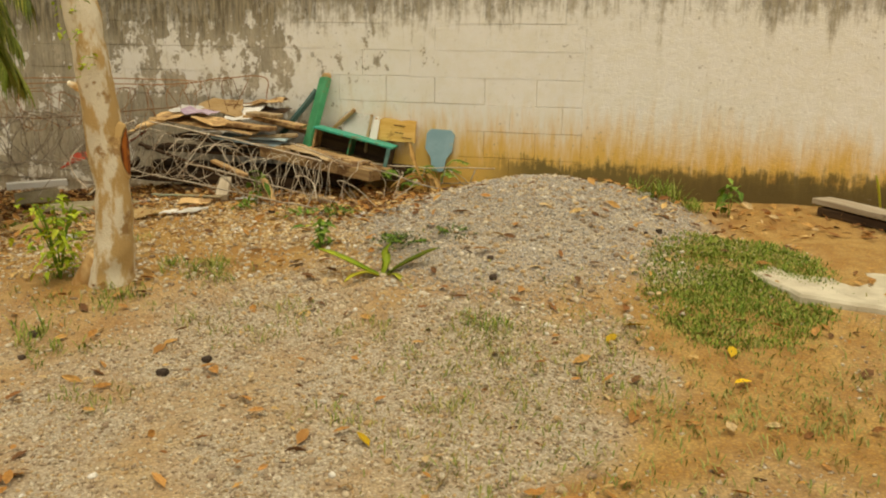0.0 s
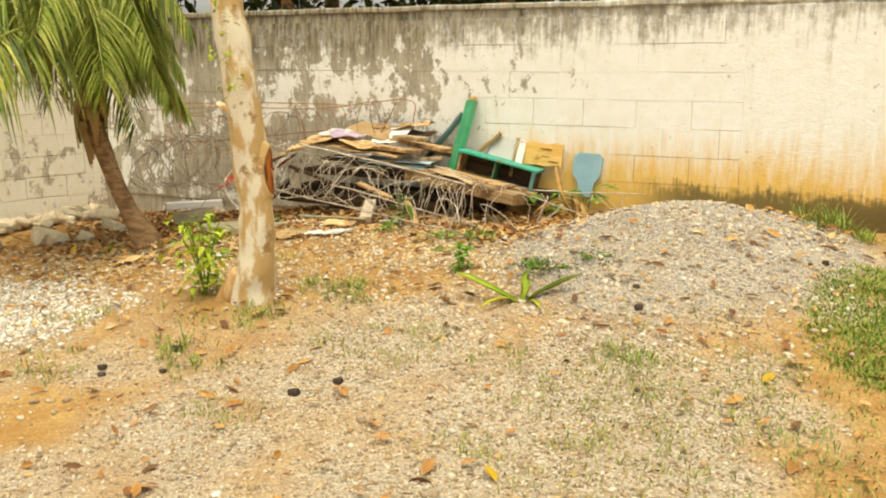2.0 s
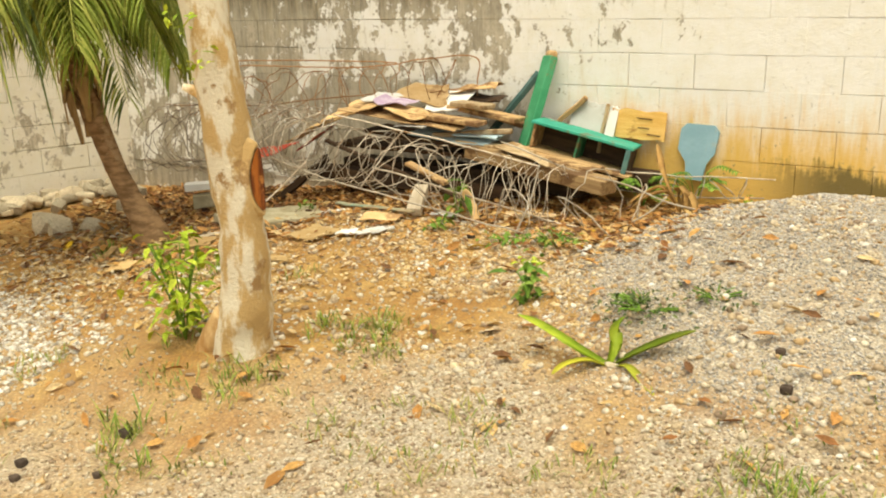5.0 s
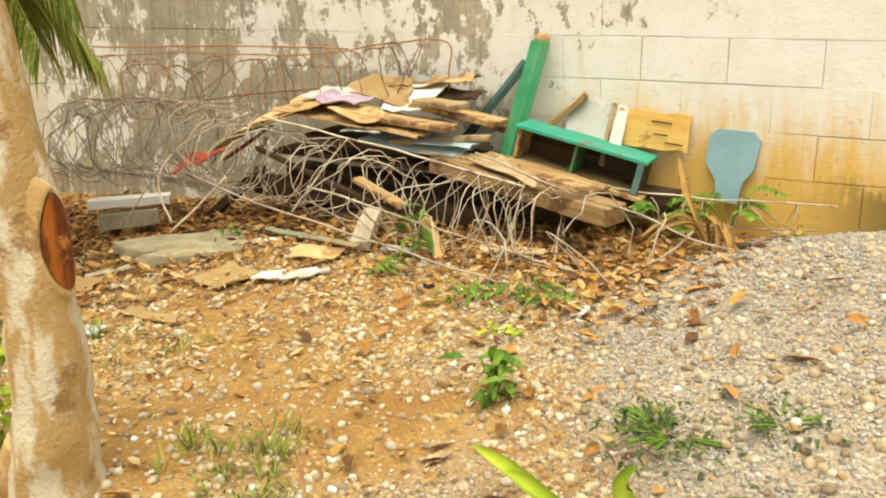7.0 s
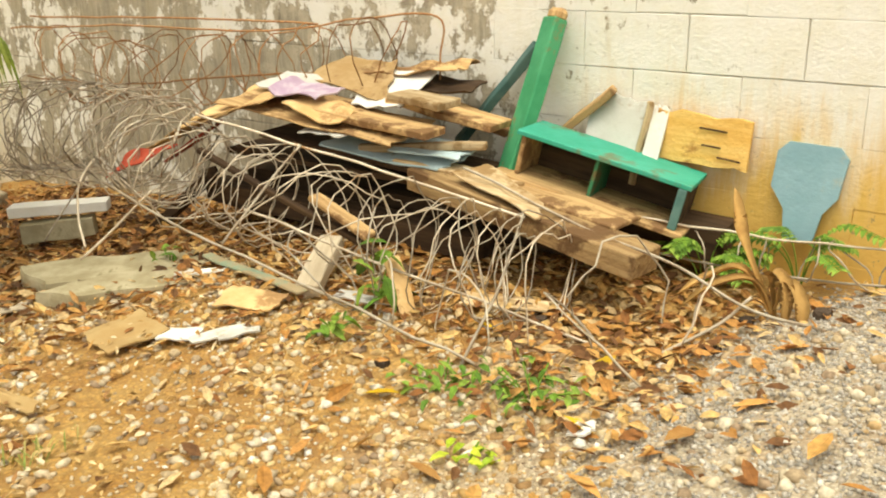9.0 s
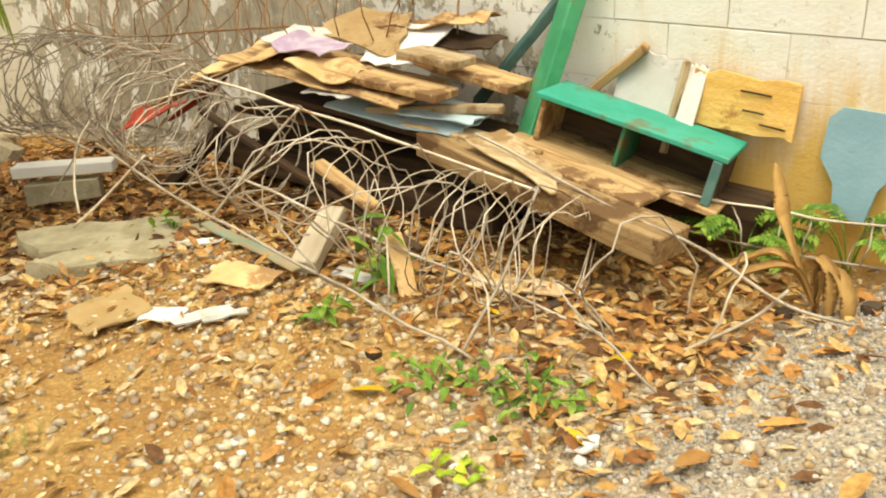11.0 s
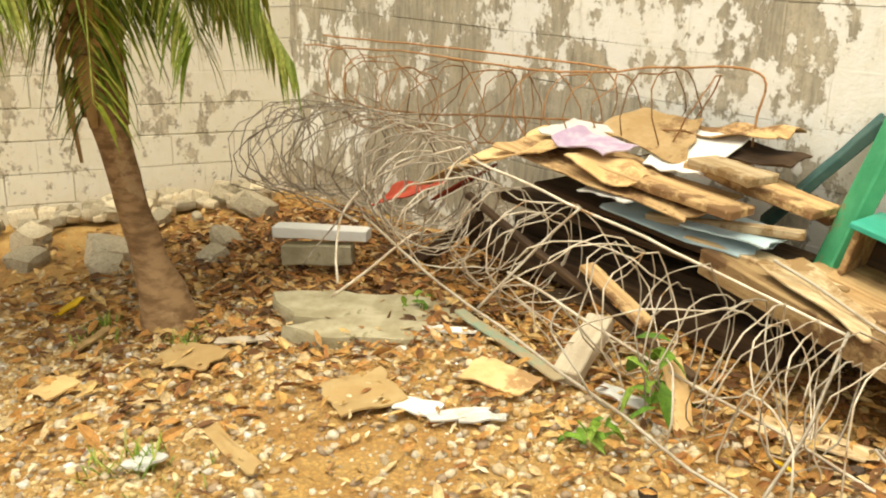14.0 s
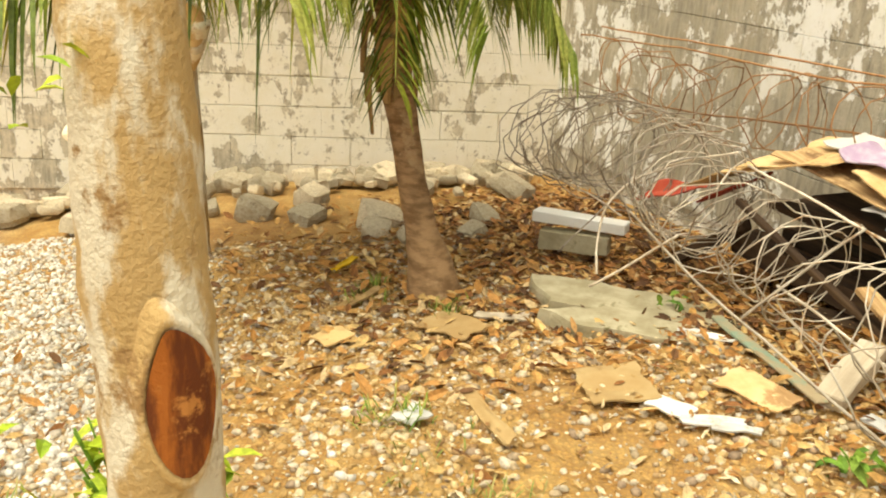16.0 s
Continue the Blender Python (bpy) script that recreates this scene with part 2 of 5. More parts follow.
CONCRETE = surface("broken_concrete", (0.5, 0.44, 0.32), (0.66, 0.6, 0.46), 6, wear=(0.33, 0.27, 0.18), bump=0.8)
MOSSY = surface("mossy_concrete", (0.28, 0.24, 0.145), (0.42, 0.37, 0.25), 7, wear=(0.17, 0.15, 0.07), bump=0.9)
GREEN = surface("green_paint", (0.035, 0.22, 0.1), (0.06, 0.28, 0.14), 7, wear=(0.2, 0.16, 0.07), rough=0.6, wear_at=0.55)
TEAL = surface("teal_paint", (0.04, 0.38, 0.26), (0.06, 0.45, 0.33), 6, wear=(0.16, 0.24, 0.14), rough=0.6, wear_at=0.54)
DARK_TEAL = surface("dark_teal_paint", (0.06, 0.14, 0.13), (0.11, 0.2, 0.18), 9, wear=(0.2, 0.15, 0.08))
BLUE = surface("blue_paint", (0.2, 0.34, 0.4), (0.25, 0.4, 0.46), 5, wear=(0.32, 0.38, 0.36), rough=0.7, wear_at=0.54)
WOOD = surface("weathered_wood", (0.36, 0.22, 0.1), (0.52, 0.35, 0.17), 9, stretch=(0.2, 5, 5), wear=(0.2, 0.11, 0.05), bump=0.9, wear_at=0.51, lo=0.4, hi=0.6)
PALE_WOOD = surface("pale_board", (0.46, 0.32, 0.17), (0.62, 0.48, 0.3), 9, stretch=(0.25, 5, 5), wear=(0.32, 0.2, 0.09), wear_at=0.52, bump=0.8, lo=0.4, hi=0.6)
GREY_WOOD = surface("grey_wood", (0.42, 0.34, 0.24), (0.55, 0.47, 0.35), 7, stretch=(0.3, 4, 4), wear=(0.26, 0.2, 0.14))
# dark wood, lowered to near black to paint in the shade inside the heap
DARK_SHADED_WOOD = surface("dark_shaded_wood", (0.04, 0.023, 0.013), (0.085, 0.05, 0.026), 8, stretch=(0.3, 3, 3))
PLY = surface("orange_plywood", (0.66, 0.38, 0.1), (0.74, 0.48, 0.16), 9, stretch=(0.4, 4, 4), wear=(0.42, 0.21, 0.06), wear_at=0.52, bump=0.8)
CARD = surface("cardboard", (0.5, 0.32, 0.14), (0.62, 0.43, 0.22), 9, wear=(0.34, 0.2, 0.09), bump=0.5, wear_at=0.53)
LIGHT_CARD = surface("fresh_cardboard", (0.56, 0.36, 0.15), (0.64, 0.45, 0.21), 8, wear=(0.42, 0.25, 0.1), wear_at=0.56)
WHITE = surface("white_board", (0.72, 0.7, 0.64), (0.8, 0.79, 0.75), 6, wear=(0.5, 0.43, 0.32))
POST_WHITE = surface("white_post_paint", (0.94, 0.92, 0.85), (0.97, 0.95, 0.9), 6, wear=(0.7, 0.58, 0.44), wear_at=0.6)
DRY_STRAP = surface("withered_leaf", (0.66, 0.4, 0.14), (0.5, 0.28, 0.09), 14)
PALE_BLUE = surface("pale_blue_panel", (0.35, 0.46, 0.5), (0.45, 0.55, 0.57), 6, wear=(0.3, 0.28, 0.22))
LILAC = surface("lilac_paper", (0.5, 0.36, 0.5), (0.68, 0.58, 0.66), 14)
RED = surface("red_paint", (0.38, 0.05, 0.03), (0.48, 0.09, 0.05), 8, wear=(0.22, 0.07, 0.04))
WIRE = surface("galvanised_wire", (0.64, 0.57, 0.46), (0.42, 0.34, 0.25), 9, wear=(0.3, 0.18, 0.09), rough=0.6, metal=0.15, bump=0.0)
RUST = surface("rusty_wire", (0.28, 0.13, 0.05), (0.36, 0.2, 0.09), 30, wear=(0.2, 0.1, 0.05), rough=0.8, bump=0.0)
GREY_WIRE = surface("grey_wire", (0.42, 0.37, 0.3), (0.28, 0.22, 0.16), 30, wear=(0.22, 0.14, 0.08), rough=0.7, bump=0.0)
AGED_GREEN = surface("worn_green_paint", (0.26, 0.36, 0.26), (0.38, 0.34, 0.22), 9, wear=(0.42, 0.33, 0.2), wear_at=0.47)
BLACK = surface("charred_husk", (0.05, 0.035, 0.025), (0.1, 0.07, 0.05), 30)


# ---- mesh helpers ----
def mesh_object(name, verts, faces, material, parent=None, label="", smooth=False):
    me = bpy.data.meshes.new(name)
    me.from_pydata([tuple(map(float, v)) for v in verts], [], [tuple(map(int, f)) for f in faces])
    me.materials.append(material)
    if smooth:
        me.shade_smooth()
    ob = new(name, me)
    if parent:
        ob.parent = parent
    if label:
        tagged(ob, label)
    return ob


def part(name, bm, material, parent=None, label="", smooth=False):
    me = bpy.data.meshes.new(name)
    bm.to_mesh(me)
    bm.free()
    me.materials.append(material)
    if smooth:
        me.shade_smooth()
    ob = new(name, me)
    if parent:
        ob.parent = parent
    if label:
        tagged(ob, label)
    return ob


def thing(name, place, label, category, group="", kind=""):
    e = new(name)
    e.empty_display_size = 0.05
    e.location = place
    bpy.context.view_layer.update()
    return tagged(e, label, category, group, kind)


def box_bm(size, bevel=0.004, rough=0.0, cuts=0, seed=0):
    bm = bmesh.new()
    bmesh.ops.create_cube(bm, size=1)
    bmesh.ops.scale(bm, vec=size, verts=bm.verts)
    if bevel:
        bmesh.ops.bevel(bm, geom=list(bm.edges), offset=min(bevel, min(size) * 0.4), segments=1, affect="EDGES")
    if cuts:
        long_axis = max(range(3), key=lambda i: size[i])
        es = [e for e in bm.edges if abs((e.verts[0].co - e.verts[1].co)[long_axis]) > size[long_axis] * 0.7]
        bmesh.ops.subdivide_edges(bm, edges=es, cuts=cuts, use_grid_fill=True)
    if rough:
        for v in bm.verts:
            v.co += rough * noise.noise_vector(v.co * 9 + Vector((seed * 3.7, seed, 1)))
    return bm


def aim(p0, p1, up=(0, 0, 1)):
    """A frame at the middle of p0-p1 whose x runs along it, with z as near to up as can be."""
    p0, p1 = Vector(p0), Vector(p1)
    x = (p1 - p0).normalized()
    y = Vector(up).cross(x).normalized()
    z = x.cross(y)
    m = Matrix((x, y, z)).transposed().to_4x4()
    m.translation = (p0 + p1) / 2
    return m


def plank(name, p0, p1, width, thick, material, label, category="plank", up=(0, 0, 1), rough=0.006, group="", seed=1):
    length = (Vector(p1) - Vector(p0)).length
    ob = part(name, box_bm((length, width, thick), 0.004, rough, 5, seed), material)
    ob.matrix_world = aim(p0, p1, up)
    return tagged(ob, label, category, group)


def tube_data(points, radius, sides=5, closed=False):
    """Vertices and faces of a tube along points; radius may be a list."""
    P = [Vector(p) for p in points]
    n = len(P)
    rad = list(radius) if hasattr(radius, "__len__") else [radius] * n
    vs, fs = [], []
    ref = Vector((0.13, 0.21, 0.97))
    for i, p in enumerate(P):
        a = P[(i + 1) % n] if closed or i < n - 1 else p
        c = P[i - 1] if closed or i > 0 else p
        d = (a - c).normalized()
        u = d.cross(ref)
        if u.length < 0.2:
            u = d.cross(Vector((1, 0, 0)))
        u.normalize()
        w = d.cross(u)
        for k in range(sides):
            an = 2 * math.pi * k / sides
            vs.append(p + rad[i] * (math.cos(an) * u + math.sin(an) * w))
    for i in range(n if closed else n - 1):
        j = (i + 1) % n
        for k in range(sides):
            k2 = (k + 1) % sides
            fs.append((i * sides + k, i * sides + k2, j * sides + k2, j * sides + k))
    if not closed:
        fs.append(tuple(range(sides))[::-1])
        fs.append(tuple(range((n - 1) * sides, n * sides)))
    return vs, fs


def tube(name, points, radius, material, parent=None, sides=5, closed=False, label=""):
    vs, fs = tube_data(points, radius, sides, closed)
    return mesh_object(name, vs, fs, material, parent, label, smooth=True)


def spline(points, n):
    """Points on a smooth curve through the given ones."""
    P = [Vector(p) for p in points]
    P = [2 * P[0] - P[1]] + P + [2 * P[-1] - P[-2]]
    out = []
    for i in range(1, len(P) - 2):
        for k in range(n):
            t = k / n
            a, b, c, d = P[i - 1:i + 3]
            out.append(0.5 * (2 * b + (c - a) * t + (2 * a - 5 * b + 4 * c - d) * t * t + (3 * b - a - 3 * c + d) * t ** 3))
    return out + [P[-2]]


# ---- ground ----
def smooth(a, b, v):
    t = min(1, max(0, (v - a) / (b - a)))
    return t * t * (3 - 2 * t)


def mound(x, y):
    dx, dy = (x - 0.28) / 1.3, (y - 7.35) / 1.85
    r = math.sqrt(dx * dx + dy * dy)
    return 1 - smooth(0.15, 1.0, r)


HEIGHTS = ((-400, -0.62), (2, -0.6), (5, -0.42), (6.3, -0.27), (7.2, -0.21), (8.5, -0.2), (400, -0.2))


def ground_z(x, y):
    for (y0, z0), (y1, z1) in zip(HEIGHTS, HEIGHTS[1:]):
        if y0 <= y <= y1:
            z = z0 + (z1 - z0) * (y - y0) / (y1 - y0)
            break
    if x > -1.3:
        z += 0.02 * (min(x, 6) + 1.3)
    elif x < -2.3:
        z += 0.13 * (max(x, -3.6) + 2.3) + 0.083 * min(0, max(x, -6.5) + 3.6)
    z += 0.25 * mound(x, y)
    dx, dy = x + 4.1, y - 6.1
    z += 0.11 * math.exp(-(dx * dx / 0.2 + dy * dy / 0.09))
    z += 0.085 * math.exp(-((x + 1.6) ** 2 + (y - 5.65) ** 2) / 0.3)
    v = Vector((x, y, 0))
    return z + 0.025 * noise.noise(v * 1.7) + 0.01 * noise.noise(v * 6)


def gravel_share(x, y):
    v = Vector((x * 0.9, y * 0.9, 4.0))
    n = noise.noise(v) * 0.5 + 0.5 * noise.noise(v * 3.1)
    g = smooth(0.05, 0.35, mound(x, y))
    # the strip of grit in the foreground
    g = max(g, smooth(-0.1, 0.5, n + 0.55 * math.exp(-((x + 0.3) ** 2 / 2.6 + (y - 5.0) ** 2 / 1.5))))
    g *= 1 - 0.8 * smooth(1.2, 1.7, x) * (1 - smooth(0.1, 0.3, mound(x, y)))
    g *= 1 - 0.75 * smooth(-0.8, -1.4, x) * smooth(4.6, 5.1, y)
    if x < -1.3:
        g *= 1 - smooth(5.4, 6.4, y) * 0.8
    return g


def build_ground():
    def axis(lo, hi, step, far):
        core = list(np.arange(lo, hi + 1e-6, step))
        return [-far, -far / 3, lo - 8, lo - 2] + core + [hi + 2, hi + 8, far / 3, far]
    xs, ys = axis(-6.6, 4.0, 0.06, 300), axis(1.0, 8.7, 0.06, 300)
    verts = [(x, y, ground_z(x, y)) for y in ys for x in xs]
    w = len(xs)
    faces = [(j * w + i, j * w + i + 1, (j + 1) * w + i + 1, (j + 1) * w + i) for j in range(len(ys) - 1) for i in range(w - 1)]
    ob = mesh_object("ground", verts, faces, SOIL, smooth=True)
    at = ob.data.attributes.new("gravel", "FLOAT", "POINT")
    at.data.foreach_set("value", [gravel_share(x, y) for x, y, z in verts])
    return tagged(ob, "sandy orange yard soil with gravel and grit", "ground", kind="structure")


build_ground()

# ---- walls ----
WALL_TOP = 1.36


def block_wall(name, origin, turn, length, base, material, label, x_from, x_to, phase, course0, gap=0.005, mortar=MORTAR):
    """A rendered block wall along its own x; the blocks that show stand 4 mm proud of the mortar."""
    root = part(name, box_bm((length, 0.15, WALL_TOP - base), 0.0), mortar)
    root.matrix_world = Matrix.Translation(origin) @ Matrix.Rotation(turn, 4, "Z") @ Matrix.Translation((length / 2, 0.085, (WALL_TOP + base) / 2))
    tagged(root, label, "wall", kind="structure")
    inv = Matrix.Translation((-length / 2, -0.085, -(WALL_TOP + base) / 2))
    rng = random.Random(5)
    shapes = [None] * 5
    for k in range(5):
        g = gap * (0.15, 0.3, 0.5, 1.0, 2.2)[k]
        bm = box_bm((0.4 - g, 0.02, 0.2 - g), g * 0.8, 0.0016, 0, k)
        me = bpy.data.meshes.new("block")
        bm.to_mesh(me)
        bm.free()
        me.materials.append(material)
        shapes[k] = me
    row = 0
    z = course0
    while z < WALL_TOP - 0.1:
        x = x_from + phase + (0.2 if row % 2 else 0.0)
        while x < x_to:
            b = new("block", shapes[rng.randrange(5)])
            b.parent = root
            b.matrix_local = inv @ Matrix.Translation((x + 0.2, 0.0055 + rng.uniform(-0.001, 0.001), z + 0.1)) @ Matrix.Rotation(rng.uniform(-0.003, 0.003), 4, "Y")
            x += 0.4
        z += 0.2
        row += 1
    return root, inv


north, north_inv = block_wall("wall_north", (-6.2, 8.5, 0), 0.0, 16.0, -0.7, WALL_N, "old plastered block wall with mould streaks and clay stains", 0.0, 6.6, -0.13, -0.31, 0.0015, WALL_N)
bm = box_bm((9.4, 0.022, WALL_TOP + 0.45), 0.002)
skin = part("plaster_skin", bm, WALL_N, north, "smooth stained plaster")
skin.matrix_local = north_inv @ Matrix.Translation((6.62 + 4.7, 0.0, (WALL_TOP - 0.5) / 2))
bm = box_bm((16.0, 0.2, 0.05), 0.012, 0.01, 60)
coping = part("coping", bm, WALL_N, north, "dark weathered cement coping")
coping.matrix_local = north_inv @ Matrix.Translation((8.0, 0.085, WALL_TOP + 0.02))
WEST_TURN, CORNER = radians(76.0), Vector((-5.75, 8.5, 0))
west_dir = Vector((math.cos(WEST_TURN), math.sin(WEST_TURN), 0))
west, west_inv = block_wall("wall_west", CORNER - 9.0 * west_dir, WEST_TURN, 9.0, -0.9, WALL_W, "bare grey block wall with damp streaks", 0.0, 8.9, -0.2, -0.72, 0.003, WALL_W)
bm = box_bm((9.0, 0.19, 0.05), 0.012, 0.01, 40)
coping = part("coping", bm, WALL_W, west, "dark weathered cement coping")
coping.matrix_local = west_inv @ Matrix.Translation((4.5, 0.085, WALL_TOP + 0.02))


# ---- trees ----
def stem(name, points, radii, material, parent=None, sides=18, bumps=0.08, seed=0, label=""):
    """A round trunk through points, with lumps."""
    pts = spline(points, 8)
    k = len(pts) - 1
    rad = [float(np.interp(i / k * (len(radii) - 1), range(len(radii)), radii)) for i in range(k + 1)]
    vs, fs = tube_data(pts, rad, sides)
    out = []
    for i, v in enumerate(vs):
        c = pts[i // sides]
        f = 1 + bumps * noise.noise(Vector(v) * 7 + Vector((seed, 0, 0))) + bumps * 0.6 * noise.noise(Vector(v) * 19)
        out.append(c + (v - c) * f)
    return mesh_object(name, out, fs, material, parent, label, smooth=True)


def leaf_quads(vs, fs, base, tip, width, normal, droop=0.0):
    """One leaf: a lens of four faces, folded a little along its middle."""
    base, tip = Vector(base), Vector(tip)
    d = tip - base
    side = d.cross(Vector(normal))
    if side.length < 1e-6:
        side = d.cross(Vector((0.3, 0.5, 0.8)))
    side = side.normalized() * width / 2
    lift = Vector(normal).normalized() * width * 0.18
    i = len(vs)
    m1, m2 = base + d * 0.35, base + d * 0.72 - Vector((0, 0, droop * 0.4))
    tip = tip - Vector((0, 0, droop))
    vs += [base, m1 + side + lift, m1, m1 - side + lift, m2 + side * 0.75 + lift, m2, m2 - side * 0.75 + lift, tip]
    fs += [(i, i + 2, i + 1), (i, i + 3, i + 2), (i + 1, i + 2, i + 5, i + 4), (i + 2, i + 3, i + 6, i + 5), (i + 4, i + 5, i + 7), (i + 5, i + 6, i + 7)]


def sprig(name, parent, place, size, count, material, rng, label="", leaf=0.05):
    """A small spray of leaves round a point."""
    vs, fs = [], []
    for _ in range(count):
        p = Vector(place) + Vector((rng.gauss(0, 1), rng.gauss(0, 1), rng.gauss(0, 1))) * size * 0.45
        d = Vector((rng.gauss(0, 1), rng.gauss(0, 1), rng.gauss(0.2, 0.6))).normalized() * leaf * rng.uniform(0.7, 1.4)
        leaf_quads(vs, fs, p, p + d, leaf * 0.5, (rng.gauss(0, 0.4), rng.gauss(0, 0.4), 1), leaf * 0.2)
    return tagged(mesh_object(name, vs, fs, material, parent, label), kind="stuff")


rng = random.Random(3)
TREE = Vector((-1.565, 5.605, 0))
tree = thing("tree", (0, 0, 0), "leaning pale-barked tree with a fresh oval saw cut", "tree")
TRUNK_PTS = [TREE + Vector(v) for v in ((0, 0, -0.5), (0.02, 0.0, -0.2), (0.05, 0.0, 0.1), (0.03, 0.0, 0.45), (-0.02, -0.015, 0.9), (-0.11, 0.01, 1.35), (-0.22, 0.08, 1.9), (-0.3, 0.1, 2.6), (-0.36, 0.12, 3.4))]
trunk = stem("trunk", TRUNK_PTS, (0.15, 0.112, 0.09, 0.09, 0.087, 0.08, 0.072, 0.065, 0.06), BARK, tree, 36, 0.16)
stem("limb", [TREE + Vector(v) for v in ((-0.34, 0.12, 3.3), (-0.1, -0.2, 4.0), (0.2, -0.5, 4.5))], (0.05, 0.04, 0.025), BARK, tree, 10)
stem("limb", [TREE + Vector(v) for v in ((-0.36, 0.12, 3.3), (-0.6, 0.3, 4.0), (-1.0, 0.6, 4.6))], (0.06, 0.045, 0.025), BARK, tree, 10)
stem("root_flare", [TREE + Vector(v) for v in ((-0.03, -0.05, -0.12), (-0.11, -0.05, -0.24), (-0.19, -0.04, -0.36))], (0.045, 0.05, 0.055), STAINED_BARK, tree, 12)


def oval_cut(centre, outward, rx, rz, parent, deep, rim):
    """A sawn-off branch scar: raised callus rim round a slightly hollow oval."""
    z = Vector((-0.06, 0, 1))
    n = Vector(outward).normalized()
    u = z.cross(n).normalized()
    w = n.cross(u)
    c = Vector(centre)
    def ring(f, off):
        return [c + u * (rx * f * (math.cos(a) * (1 - 0.3 * max(0, math.sin(a)) ** 2) - 0.45 * max(0, math.sin(a)) ** 3)) + w * (rz * f * math.sin(a)) + n * (off - 0.026 * (f * math.cos(a)) ** 2) for a in [2 * math.pi * k / 28 for k in range(28)]]
    loops = [ring(1.22, -0.03), ring(1.08, -0.002), ring(1.0, 0.001), ring(0.9, -0.006)]
    vs = [v for r in loops for v in r]
    fs = [(i * 28 + k, i * 28 + (k + 1) % 28, (i + 1) * 28 + (k + 1) % 28, (i + 1) * 28 + k) for i in range(3) for k in range(28)]
    mesh_object("scar_rim", vs, fs, rim, parent, "pale sapwood callus rim", True)
    inner = [ring(0.93, 0.001), ring(0.5, 0.001)]
    vs = [v for r in inner for v in r] + [c + n * 0.0]
    fs = [(k, (k + 1) % 28, 28 + (k + 1) % 28, 28 + k) for k in range(28)] + [(28 + k, 28 + (k + 1) % 28, 56) for k in range(28)]
    mesh_object("saw_cut", vs, fs, deep, parent, "reddish-brown exposed heartwood")


oval_cut(TREE + Vector((0.137, 0.034, 0.405)), (1, 0.34, 0.0), 0.056, 0.128, tree, CUT_WOOD, BARK)
stem("knob", [TREE + Vector(v) for v in ((-0.06, -0.05, 0.72), (-0.09, -0.1, 0.745))], (0.024, 0.012), BARK, tree, 8)
for h, s, c in ((1.12, 0.1, 26), (0.98, 0.07, 14), (1.3, 0.09, 16)):
    sprig("sprout", tree, TREE + Vector((-0.02, -0.12, h)), s, c, LIME_LEAF, rng, "young lime-green shoots", 0.035)
sprig("sprout", tree, TREE + Vector((0.06, -0.14, 0.84)), 0.06, 12, LIME_LEAF, rng, "young lime-green shoots", 0.04)

# a second, thinner stem behind
stub = thing("thin_tree", (0, 0, 0), "thin bare tree stem with a sawn stub", "tree")
stem("trunk", [(-4.5, 5.93, -0.8), (-4.48, 5.94, -0.2), (-4.5, 5.93, 0.4), (-4.53, 5.92, 1.0), (-4.6, 5.92, 2.0), (-4.66, 5.92, 3.0)], (0.095, 0.066, 0.055, 0.058, 0.05, 0.04), BARK, stub, 14)
stem("stub", [(-4.5, 5.93, 0.4), (-4.41, 5.95, 0.5), (-4.36, 5.97, 0.62)], (0.05, 0.06, 0.065), BARK, stub, 12, 0.03)
oval_cut((-4.34, 5.96, 0.6), (0.95, -0.1, 0.25), 0.05, 0.1, stub, CUT_RIM, BARK)


